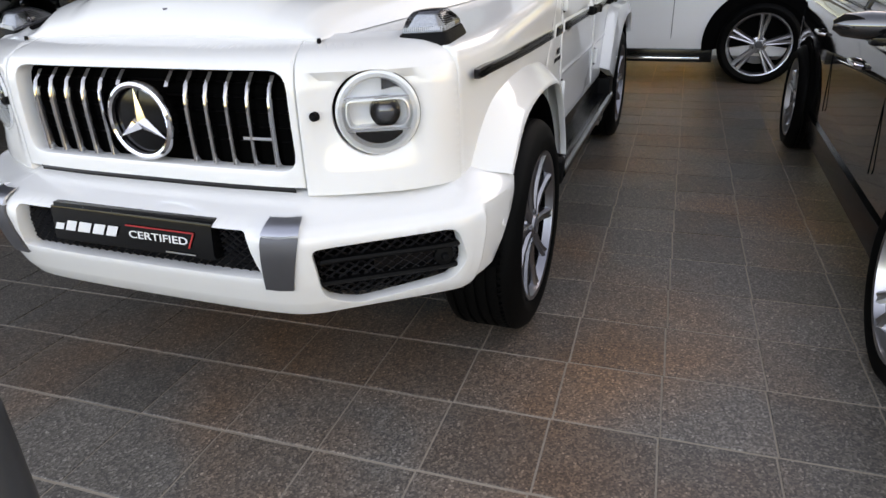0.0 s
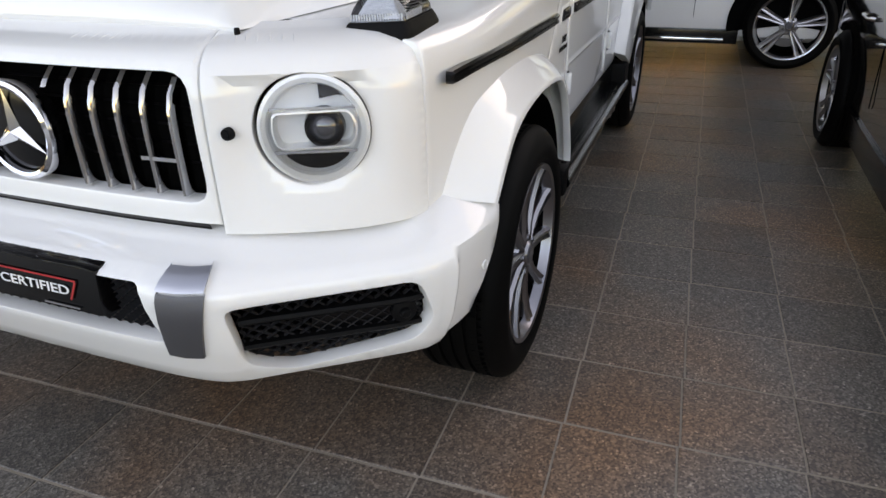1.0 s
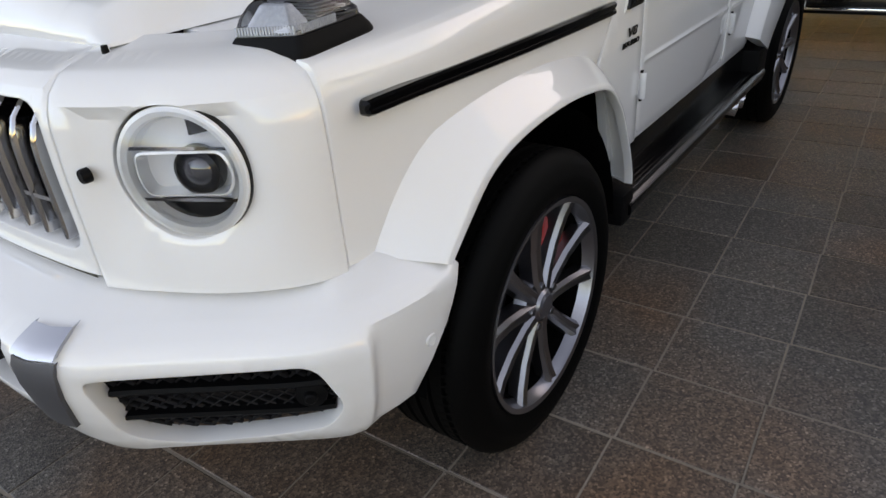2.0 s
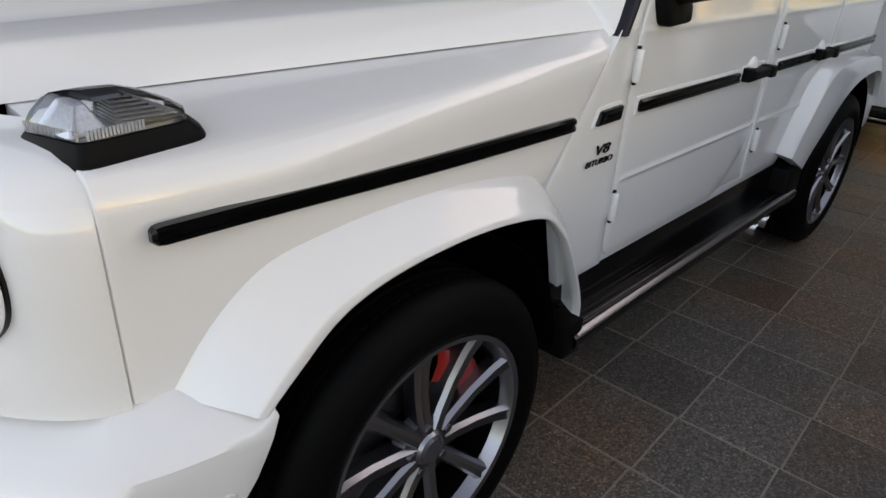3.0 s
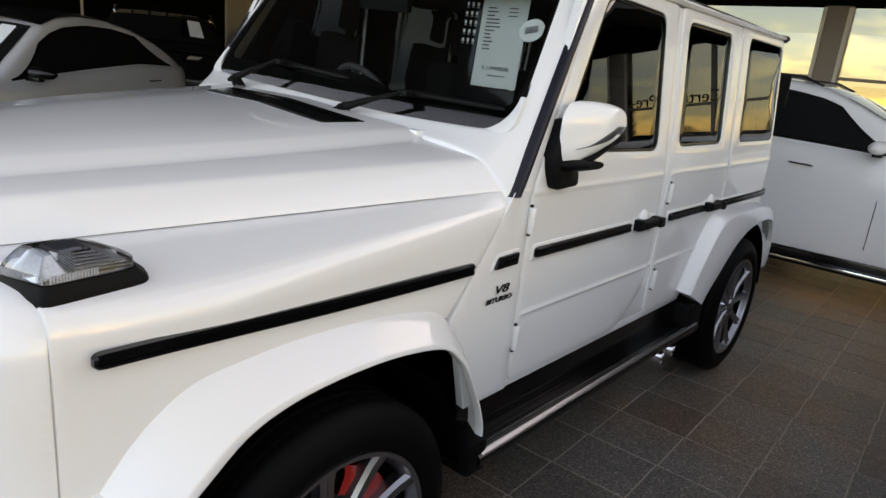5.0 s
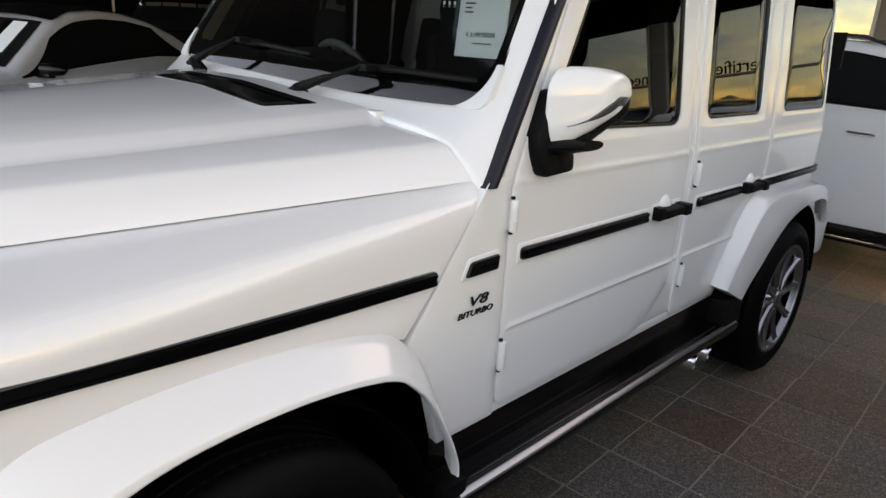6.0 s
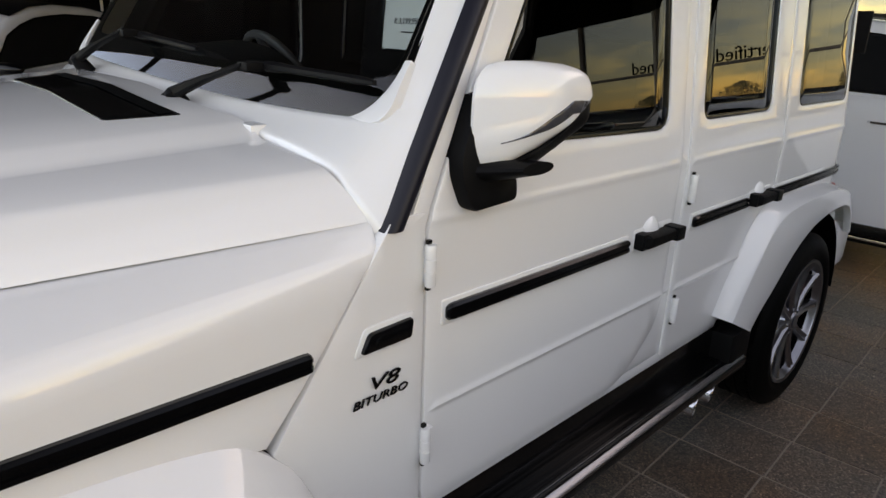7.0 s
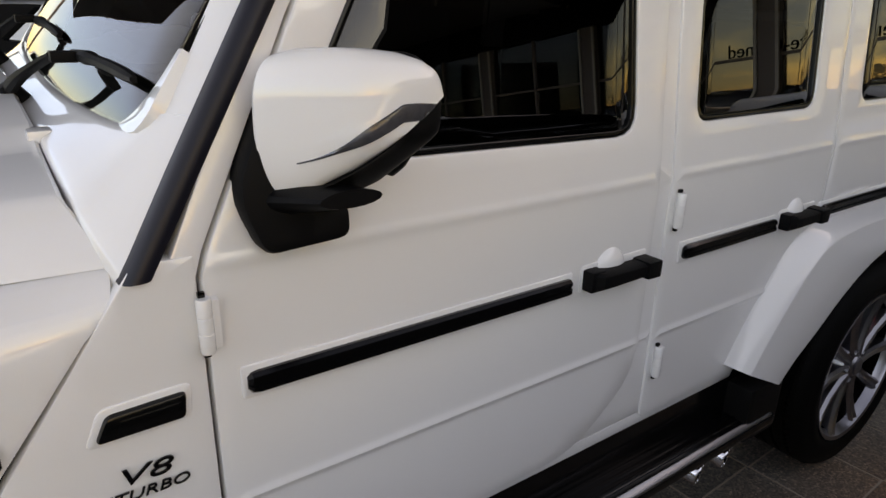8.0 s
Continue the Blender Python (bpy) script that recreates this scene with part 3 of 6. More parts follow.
for k in range(3):
    a = radians(90 + 120 * k)
    tip = Vector((0.093 * math.cos(a), 0.093 * math.sin(a), 0.006))
    for sg in (-1, 1):
        b = a + sg * radians(60)
        root = Vector((0.021 * math.cos(b), 0.021 * math.sin(b), 0.003))
        top = Vector((0, 0, 0.017))
        vs = [bm.verts.new(SC @ p) for p in (top, tip, root)]
        bm.faces.new(vs)
part("star", bm, CHROME, grille, "three-pointed chrome star", flat=True)

# headlamp corners, lamps
for s in (-1, 1):
    a, b = front_s(0.505) + 0.003, FRONT_LEN
    ring = [(s * front_s(0.690) + 0.1115 * math.cos(t), 0.954 + 0.1115 * math.sin(t)) for t in (math.tau * k / 40 for k in range(40))]
    corner = part("headlamp_panel", sheet([(s * a, 0.742), (s * b, 0.742), (s * b, 1.131), (s * a, 1.131)], [ring], front_map, 0.024, 0.004, 0.03, vs=tuple(ZF[2:-1])), PAINT, suv, "white headlamp surround")
    part("parking_sensor", lathe([(0, 0.005), (0.007, 0.005), (0.0085, 0.003), (0.011, 0.0045), (0.0125, 0.0), (0.0125, -0.01)], Matrix.Translation((s * 0.548, -0.782, 0.957)) @ Matrix.Rotation(radians(90), 4, "X"), 24), PLASTIC, corner, "round black parking sensor")
    L = Matrix.Translation((s * 0.685, -0.688, 0.954)) @ Matrix.Rotation(radians(s * 25), 4, "Z") @ Matrix.Rotation(radians(90), 4, "X") @ Matrix.Scale(0.95, 4)
    lamp = part("headlamp", lathe([(0.118, -0.03), (0.118, 0.003), (0.117, 0.006), (0.112, 0.003), (0.112, -0.06)], L, 64), BLACK, suv, "round headlamp with a bright ring")
    part("light_ring", lathe([(0.1165, 0.004), (0.115, 0.012), (0.108, 0.014), (0.099, 0.010), (0.096, 0.002), (0.094, -0.02)], L, 64), FROST, lamp, "pale light ring")
    part("reflector_bowl", lathe([(0.096, 0.0), (0.09, -0.014), (0.06, -0.026), (0.0, -0.028)], L, 48), BRIGHT, lamp)
    bm = bmesh.new()
    pocket = rpoly([(-0.085, 0.036), (0.075, 0.04), (0.09, 0.01), (0.088, -0.02), (0.07, -0.04), (-0.078, -0.044), (-0.09, -0.01)], 0.016)
    loft([[L @ Vector((p.x, p.y, 0.004)) for p in pocket], [L @ Vector((p.x, p.y, 0.006)) for p in offset(pocket[::-1], 0.004)[::-1]], [L @ Vector((p.x * 0.86, p.y * 0.82, -0.03)) for p in pocket]], closed=True, bm=bm)
    part("lamp_bezel", bm, BRIGHT, lamp, "chrome lamp bezel")
    part("projector_housing", lathe([(0.044, -0.02), (0.041, 0.0), (0.034, 0.004), (0.032, -0.01)], L @ Matrix.Translation((s * 0.02, 0, 0)), 32), BLACK, lamp)
    part("projector_lens", lathe([(0.0, 0.008), (0.014, 0.006), (0.026, 0.0), (0.035, -0.012)], L @ Matrix.Translation((s * 0.02, 0, 0)), 32), shader("projector_glass", (0.03, 0.032, 0.04), 0.03, 0.0, 1.0, spec=1.0), lamp, "dark projector lens")
    part("lower_mask", loft([[L @ Vector((x, y, -0.012)) for y in (-0.052, -math.sqrt(0.090 ** 2 - x * x))] for x in np.linspace(-0.066, 0.066, 15)]), BLACK, lamp)
    part("upper_mask", loft([[L @ Vector((x, y, -0.014)) for y in (max(0.050, 0.066 - abs(x - s * 0.05) * 0.2), math.sqrt(0.093 ** 2 - x * x))] for x in np.linspace(s * 0.014, s * 0.074, 12)]), BLACK, lamp)
    for y in (0.044, -0.047):
        part("lamp_bar", loft([[L @ Vector((x, y + e, 0.008)) for e in (-0.003, 0.003)] for x in np.linspace(-0.092, 0.092, 7)]), CHROME, lamp)
    dome = part("lens", lathe([(0.0, 0.040), (0.04, 0.037), (0.08, 0.030), (0.105, 0.021), (0.114, 0.012)], L, 64), LENS, lamp, "clear domed lens")
    dome.visible_shadow = False


# ---- bonnet and wings ----
def edge_at(y):
    t = (y + 0.674) / 1.304
    return 0.522 + 0.348 * t, 1.131 + 0.084 * t


def bonnet_section(y, x):
    """Height of the bonnet at x for the row y; x as a share of the half width."""
    xe, ze = edge_at(y)
    t = (y + 0.5) / 1.123
    xc, zc = lerp(0.505, 0.802, t), lerp(1.217, 1.297, t)
    xd, zd = np.interp(y, (-0.7, -0.473, 0.129, 0.62), (0.32, 0.356, 0.483, 0.55)), np.interp(y, (-0.7, -0.473, 0.129, 0.62), (1.236, 1.25, 1.298, 1.336))
    xs = [0.0, xd - 0.05, xd - 0.012, xd + 0.03, xd + 0.055, xc - 0.03, xc - 0.008, xc + 0.007, xe - 0.006, xe]
    zs = [zd + 0.030, zd + 0.012, zd - 0.001, zd - 0.017, zd - 0.019, zc + 0.003, zc - 0.002, zc - 0.012, ze + 0.012, ze]
    i = min(len(xs) - 2, int(x))
    k = x - i
    return lerp(xs[i], xs[i + 1], k), lerp(zs[i], zs[i + 1], k)


def bonnet_row(y, drop=0.0):
    h = 1.0 if y > -0.5 else math.sqrt(max(0, 1 - ((-0.5 - y) / 0.164) ** 2.2))
    row = []
    pars = [i * 0.5 for i in range(19)]
    for q in [-p for p in pars[:0:-1]] + pars:
        x, z = bonnet_section(y, abs(q))
        z = 1.136 + (z - 1.136) * h if z > 1.136 else z
        fore = -0.004 * (1 - (x / 0.6) ** 2) if y < -0.5 else 0
        row.append(Vector((math.copysign(x, q), y + fore * (1 - h) + 0.036 * smooth(0.78, 0.872, x) * smooth(0.3, 0.6, y), z - drop)))
    return row


ys = [-0.664, -0.662, -0.658, -0.652, -0.642, -0.625, -0.59, -0.55, -0.5, -0.4, -0.25, -0.1, 0.05, 0.2, 0.35, 0.48, 0.57, 0.6]
rows = [[p + Vector((0, 0.01, -0.03)) for p in bonnet_row(-0.664)]] + [bonnet_row(y) for y in ys]
rows.append([p + Vector((0, 0.006, -0.006)) for p in bonnet_row(0.6)])
rows.append([p + Vector((0, 0.006, -0.03)) for p in bonnet_row(0.6)])
bonnet = part("bonnet", loft(rows), PAINT, suv, "white bonnet with a raised middle", angle=30)
vent = rpoly([(-0.372, 0.53), (0.39, 0.53), (0.345, 0.392), (-0.328, 0.392)], 0.012)


def on_bonnet(u, v, d):
    zd = np.interp(v, (-0.473, 0.129, 0.62), (1.25, 1.298, 1.336))
    return u, v, float(zd) + lerp(0.030, 0.012, min(1, abs(u) / 0.48)) + 0.003 + d


part("vent", sheet(vent, [], on_bonnet, 0.05, 0.002, 0.012), BLACK, bonnet, "gloss black vent panel")
# flat dark strip on the vent in place of a shaded slot
part("vent_slot", loft([[Vector(on_bonnet(x, y, 0.002)) for y in (0.49, 0.525)] for x in np.linspace(-0.355, 0.37, 9)]), DARK, bonnet)
BADGE = Matrix.Translation((GC, -0.622, 1.217)) @ Matrix.Rotation(radians(30), 4, "X")
part("bonnet_badge", lathe([(0, 0.004), (0.018, 0.004), (0.022, 0.002), (0.024, 0.0), (0.024, -0.02)], BADGE, 32), GREYMETAL, bonnet, "small dark round bonnet badge")
for s in (-1, 1):
    part("bonnet_buffer", lathe([(0, 0.006), (0.005, 0.006), (0.006, 0.0), (0.006, -0.01)], Matrix.Translation((s * 0.523, -0.672, 1.131)), 10), PLASTIC, bonnet)
    part("bonnet_hinge", fresh_box(s * 0.523 - 0.028, s * 0.523 + 0.028, 0.592, 0.630, 1.320, 1.341, bevel=0.007), PAINT, bonnet)


def wing_map(s):
    def f(u, v, d):
        q = min(1, max(0, (u + 0.54) / 1.18))
        sx = lerp(0.861, 0.902, smooth(0.0, 0.3, q) ** 0.6)
        z1 = lerp(1.035, 1.12, q)
        x2, z2 = lerp(0.836, 0.886, q), lerp(1.103, 1.185, q)
        xe, ze = edge_at(u)
        xe, ze = xe - 0.014, ze - 0.0005
        if v <= 1.05:
            x, z = sx, 0.74 + (v - 0.74) / 0.31 * (z1 - 0.74)
            return s * (x + d), u, z
        k = (v - 1.05) / 0.3
        if k < 0.55:
            t = k / 0.55
            cx, cz = sx - 0.002, z2 - 0.012
            x = sx * (1 - t) ** 2 + cx * 2 * t * (1 - t) + x2 * t * t
            z = z1 * (1 - t) ** 2 + cz * 2 * t * (1 - t) + z2 * t * t
            n = Vector((lerp(1, 0.1, t), lerp(0, 1, t))).normalized()
        else:
            t = (k - 0.55) / 0.45
            x, z = lerp(x2, xe, t), lerp(z2, ze, t) + 0.004 * math.sin(math.pi * t)
            n = Vector((0.1, 1)).normalized()
        return s * (x + n.x * d), u, z + n.y * d
    return f


wing_edge = [(-0.5375, 0.752), (-0.43, 0.752), (-0.40, 0.82), (-0.30, 0.885), (-0.1, 0.905), (0.22, 0.90), (0.33, 0.885), (0.40, 0.87), (0.468, 0.935), (0.572, 1.045), (0.613, 1.12), (0.63, 1.2), (0.638, 1.35), (-0.5375, 1.35)]
for s in (-1, 1):
    wing = part("wing", sheet([Vector(p) for p in wing_edge], [], wing_map(s), 0.035, 0.0025, 0.025, vs=(1.05, 1.07, 1.09, 1.11, 1.13, 1.15, 1.17, 1.19, 1.215, 1.25, 1.3)), PAINT, suv, "white front wing")
    # turn indicator on the wing: a black foot, a clear cap, louvres and a faceted reflector in it
    plan = [(p.x, p.y) for p in rpoly([(0.0, 0.0), (1.0, 0.185), (1.0, 0.927), (0.662, 1.0), (0.257, 0.936), (0.044, 0.55)], 0.10, 3)]

    def ring(x0, x1, y0, y1, z):
        return [Vector((s * lerp(x0, x1, a), lerp(y0, y1, b), z + 0.06 * (lerp(y0, y1, b) + 0.46))) for a, b in plan]
    lampbase = part("turn_indicator", loft([ring(0.690, 0.829, -0.576, -0.345, 1.100), ring(0.690, 0.829, -0.576, -0.345, 1.117), ring(0.693, 0.826, -0.572, -0.350, 1.126), ring(0.704, 0.822, -0.564, -0.366, 1.141), ring(0.708, 0.818, -0.560, -0.371, 1.142)], closed=True, caps=True), PLASTIC, suv, "clear turn indicator on a black foot")
    part("lamp_plate", loft([ring(0.710, 0.817, -0.560, -0.371, 1.1410), ring(0.711, 0.816, -0.559, -0.372, 1.1470)], closed=True, caps=True), GREYMETAL, lampbase)
    shell = [ring(0.708, 0.819, -0.563, -0.369, 1.1430), ring(0.709, 0.818, -0.561, -0.371, 1.1550), ring(0.713, 0.814, -0.554, -0.389, 1.1680), ring(0.724, 0.803, -0.538, -0.425, 1.1860), ring(0.731, 0.796, -0.529, -0.445, 1.1920), ring(0.737, 0.790, -0.522, -0.453, 1.1930)]
    dome = part("lens", loft(shell, closed=True, caps=True), LENS, lampbase, "clear moulded lens")
    dome.visible_shadow = False
    part("lens_cap", loft([ring(0.733, 0.794, -0.506, -0.450, 1.1850), ring(0.736, 0.791, -0.503, -0.454, 1.1900)], closed=True, caps=True), GREYMETAL, lampbase, "dark top of the lamp")
    part("reflector", loft([ring(0.717, 0.810, -0.549, -0.479, 1.1480), ring(0.725, 0.801, -0.536, -0.490, 1.1650), ring(0.736, 0.790, -0.523, -0.501, 1.1830), ring(0.741, 0.785, -0.517, -0.506, 1.1850)], closed=True, caps=True), FACET, lampbase, "clear faceted reflector", flat=True)
    part("rear_core", loft([ring(0.721, 0.806, -0.477, -0.389, 1.1480), ring(0.733, 0.794, -0.476, -0.425, 1.1710), ring(0.743, 0.784, -0.474, -0.451, 1.1860)], closed=True, caps=True), BLACK, lampbase)
    for k in range(7):
        z, t = 1.152 + 0.0052 * k, k / 6
        part("louvre", fresh_box(min(s * lerp(0.717, 0.738, t), s * lerp(0.811, 0.790, t)), max(s * lerp(0.717, 0.738, t), s * lerp(0.811, 0.790, t)), -0.474, lerp(-0.384, -0.446, t), z, z + 0.0018), LOUVRE, lampbase, flat=True)
    bm = bmesh.new()
    edge = [shell[0][2], shell[0][5], shell[0][6].lerp(shell[0][9], 0.6)]
    for a, b, n_rib in ((edge[0], edge[1], 20), (shell[0][6], edge[2], 16)):
        for k in range(n_rib):
            p = a.lerp(b, (k + 0.5) / n_rib)
            box(bm, p.x - 0.0016, p.x + 0.0016, p.y - 0.0016, p.y + 0.0016, p.z + 0.001, p.z + 0.014)
    tagged(part("lens_ribs", bm, FACET, lampbase, flat=True), kind="stuff")

    # panels of the side
    part("side_cowl", sheet(rpoly([(0.6565, 1.2225), (0.7305, 1.2225), (0.7305, 0.572), (0.522, 0.572), (0.462, 0.79), (0.416, 0.866), (0.411, 0.872)], 0.004), [], flank(s), 0.05, 0.002, 0.025, vs=CREASES), PAINT, suv, "white cowl panel with badge")
    window = rpoly([(0.86, 1.318, 0.03), (1.606, 1.300, 0.06), (1.585, 1.80, 0.06), (1.13, 1.81, 0.05)], 0.04)
    door = part("front_door", sheet(rpoly([(0.737, 0.588, 0.045), (1.50, 0.588, 0.10), (1.675, 0.73, 0.1), (1.690, 0.85, 0.03), (1.690, 1.845, 0.03), (1.06, 1.85, 0.03), (0.748, 1.222, 0.03), (0.737, 1.19, 0.02)]), [window], flank(s), 0.06, 0.0035, 0.03, vs=CREASES), PAINT, suv, "white front door with a dark window")
    r_win = rpoly([(1.803, 1.312), (2.312, 1.312), (2.315, 1.80), (1.803, 1.80)], 0.045)
    rear = part("rear_door", sheet(rpoly([(1.735, 0.588, 0.03), (2.13, 0.588, 0.02), (2.21, 0.67, 0.02), (2.35, 0.85, 0.02), (2.448, 0.93, 0.01), (2.45, 1.0, 0.01), (2.45, 1.845, 0.03), (1.735, 1.845, 0.03)]), [r_win], flank(s), 0.06, 0.0035, 0.03, vs=CREASES), PAINT, suv, "white rear door with a dark window")
    q_win = rpoly([(2.572, 1.314), (3.145, 1.314), (3.145, 1.81), (2.572, 1.81)], 0.045)
    quarter = part("rear_quarter", sheet(rpoly([(2.456, 1.0, 0.002), (2.465, 0.91, 0.002), (2.56, 0.93, 0.02), (2.9, 0.965, 0.02), (3.2, 0.93, 0.02), (3.36, 0.82, 0.02), (3.40, 0.62, 0.02), (3.46, 0.60, 0.02), (3.46, 1.22, 0.02), (3.40, 1.86, 0.04), (2.456, 1.86, 0.02)]), [q_win], flank(s), 0.06, 0.0045, 0.03, us=(3.14, 3.18, 3.22, 3.26, 3.30, 3.34, 3.38, 3.42, 3.45), vs=CREASES), PAINT, suv, "white rear quarter panel with a fixed window")
    part("under_rail", sheet([(0.735, 0.568), (2.14, 0.568), (2.16, 0.604), (0.735, 0.604)], [], flank(s, -0.007), 0.2, 0.003, 0.02), PAINT, suv)
    part("door_post", sheet([(1.44, 0.606), (1.765, 0.606), (1.765, 1.84), (1.66, 1.84), (1.66, 0.9), (1.44, 0.7)], [], flank(s, -0.006), 0.08, 0.002, 0.02, vs=CREASES), PAINT, suv)
    for owner, poly in ((door, window), (rear, r_win), (quarter, q_win)):
        seal_out = [Vector(p) for p in poly]
        seal_in = offset(seal_out if area2(seal_out) > 0 else seal_out[::-1], 0.005 if owner is quarter else 0.012)
        part("window_seal", sheet(seal_out, [seal_in], flank(s, -0.004), 0.08, 0.002, 0.014, bm=bmesh.new()), BLACK, owner, "black window seal")
        glass = part("window_glass", sheet(offset(seal_out if area2(seal_out) > 0 else seal_out[::-1], 0.004), [], flank(s, -0.0045 if owner is quarter else -0.008), 0.12, 0.001, 0.004), SIDE_GLASS, owner, "dark tinted glass")
        glass.visible_shadow = False

    part("side_lining", sheet([(0.80, 0.62), (3.38, 0.62), (3.38, 1.84), (1.08, 1.84), (0.80, 1.30)], [offset(w if area2(w) > 0 else w[::-1], 0.002) for w in (window, r_win, q_win)], flank(s, -0.036), 0.2, 0.001, 0.01), TRIM, suv)

    # rubbing strips
    def strip(y0, y1, z=1.0175, owner=suv, name="rubbing_strip"):
        bm = bmesh.new()
        rows = []
        for y, e in ((y0, 0.55), (y0 + 0.006, 0.9), (y0 + 0.016, 1.0)) + tuple((lerp(y0, y1, k / 8), 1.0) for k in range(1, 8)) + ((y1 - 0.012, 1.0), (y1 - 0.004, 0.95), (y1, 0.75)):
            h = 0.0175 - 0.0035 * (1 - smooth(-0.5, 0.3, y))
            x = side_x(y, z) + (-0.010 * (1 - smooth(-0.5, 0.0, y)) if y < 0.4 else 0)
            rows.append([Vector((s * (x + dx * e), y, z + 0.005 * (1 - smooth(-0.5, 0.3, y)) + dz * e)) for dx, dz in ((-0.006, -h), (0.010, -h), (0.0165, -h * 0.72), (0.0165, -h * 0.28), (0.013, -h * 0.2), (0.013, h * 0.2), (0.0165, h * 0.28), (0.0165, h * 0.72), (0.010, h), (-0.006, h))])
        loft(rows, caps=True, bm=bm)
        return part(name, bm, BLACK, owner, "ribbed gloss black rubbing strip", angle=28)
    strip(-0.488, 0.484, owner=wing)
    strip(0.783, 1.437, owner=door)
    strip(1.80, 2.195, owner=rear)
    strip(2.44, 3.22, owner=quarter)
    for y0, y1, owner in ((0.775, 1.445, door), (1.79, 2.205, rear), (2.43, 3.23, quarter)):
        part("strip_edge", sheet(rpoly([(y0, 0.991), (y1, 0.991), (y1, 1.044), (y0, 1.044)], 0.006), [], flank(s, 0.004), 0.2, 0.003, 0.006), PAINT, owner)
    mark = part("side_marker", sheet(rpoly([(0.582, 0.995), (0.695, 0.997), (0.699, 1.035), (0.599, 1.031)], 0.008), [], flank(s, 0.012), 0.05, 0.005, 0.014), BLACK, suv, "black side marker lamp")
    part("marker_lens", sheet(rpoly([(0.609, 1.005), (0.688, 1.007), (0.690, 1.025), (0.615, 1.023)], 0.004), [], flank(s, 0.0135), 0.05, 0.001, 0.004), BLACK, mark)
    part("marker_edge", sheet(rpoly([(0.569, 0.987), (0.704, 0.989), (0.708, 1.045), (0.592, 1.041)], 0.012), [], flank(s, 0.003), 0.05, 0.003, 0.006), PAINT, mark)
    if s > 0:
        turn = Matrix(((0, 0, 1), (1, 0, 0), (0, 1, 0))).to_4x4()
        badge = words("V8", 0.037, Matrix.Translation((0.9045, 0.631, 0.929)) @ turn @ Matrix.Diagonal((1.75, 1, 1, 1)), BLACK, suv, "badge_lettering", 0.0015, shear=0.25)
        words("BITURBO", 0.0225, Matrix.Translation((0.9045, 0.626, 0.899)) @ turn @ Matrix.Diagonal((1.36, 1, 1, 1)), BLACK, suv, "badge_lettering", 0.0015, shear=0.25)

    # hinges and handles
    for y, z, owner in ((0.733, 1.126, door), (0.733, 0.750, door), (1.757, 1.126, rear), (1.757, 0.750, rear)):
        hz = 0.040
        q = Matrix.Translation((s * (side_x(y, z) + 0.012), y, z))
        hg = part("door_hinge", lathe([(0.0, -hz), (0.009, -hz), (0.0105, -hz + 0.003), (0.0105, -0.012), (0.0095, -0.011), (0.0105, -0.010), (0.0105, 0.012), (0.0095, 0.013), (0.0105, 0.014), (0.0105, hz - 0.003), (0.009, hz), (0.0, hz)], q, 20), PAINT, suv, "white outside hinge")
        part("hinge_leaf", fresh_box(min(s * 0.895, s * 0.915), max(s * 0.895, s * 0.915), y - 0.004, y + 0.020, z - hz * 0.9, z + hz * 0.9, bevel=0.004), PAINT, hg)
        part("hinge_pin", fresh_box(min(s * 0.903, s * 0.911), max(s * 0.903, s * 0.911), y - 0.006, y + 0.004, z - hz - 0.008, z - hz, bevel=0.002), BLACK, hg)
        part("hinge_pin", fresh_box(min(s * 0.903, s * 0.911), max(s * 0.903, s * 0.911), y - 0.006, y + 0.004, z + hz, z + hz + 0.008, bevel=0.002), BLACK, hg)
    for y0, y1, owner in ((1.478, 1.662, door), (2.225, 2.395, rear)):
        zc = 1.022
        bm = bmesh.new()
        rows = []
        for t in np.linspace(0, 1, 11):
            y = lerp(y0, y1, t)
            lift = 0.022 * (smooth(0, 0.12, t) * (1 - smooth(0.9, 1.0, t))) + 0.022
            hh = lerp(0.019, 0.015, t)
            x = side_x(y, zc)
            rows.append([Vector((s * (x + lift * a), y, zc + hh * c)) for a, c in ((0.15, -1), (0.8, -1), (1, -0.7), (1, 0.7), (0.8, 1), (0.15, 1))])
        loft(rows, closed=True, caps=True, bm=bm)
        handle = part("door_handle", bm, PLASTIC, suv, "black pull handle")
        x = side_x(y0, zc)
        for ya, yb, up, grow in ((y0 - 0.004, y0 + 0.034, 0.022, 0.030), (y1 - 0.036, y1 + 0.006, 0.019, 0.050)):
            part("handle_block", fresh_box(min(s * x, s * (x + grow)), max(s * x, s * (x + grow)), ya, yb, zc - up, zc + up, bevel=0.005), PLASTIC, handle)
        part("handle_escutcheon", sheet(rpoly([(y0 - 0.01, zc - 0.03), (y1 + 0.012, zc - 0.03), (y1 + 0.012, zc + 0.03), (y0 - 0.01, zc + 0.03)], 0.012), [], flank(s, 0.003), 0.1, 0.003, 0.005), PAINT, handle)
        ym = lerp(y0, y1, 0.42)
        part("handle_bowl", lathe([(0.0, 0.016), (0.02, 0.014), (0.036, 0.008), (0.043, 0.002), (0.047, -0.003)], spin(s * (side_x(ym, zc) + 0.001), ym, zc + 0.008, s), 36), PAINT, handle, "white round boss")
        part("push_button", lathe([(0, 0.0), (0.008, -0.001), (0.010, -0.006)], spin(s * (side_x(y1, zc) + 0.0355), y1 - 0.012, zc + 0.004, s), 16), BLACK, handle)

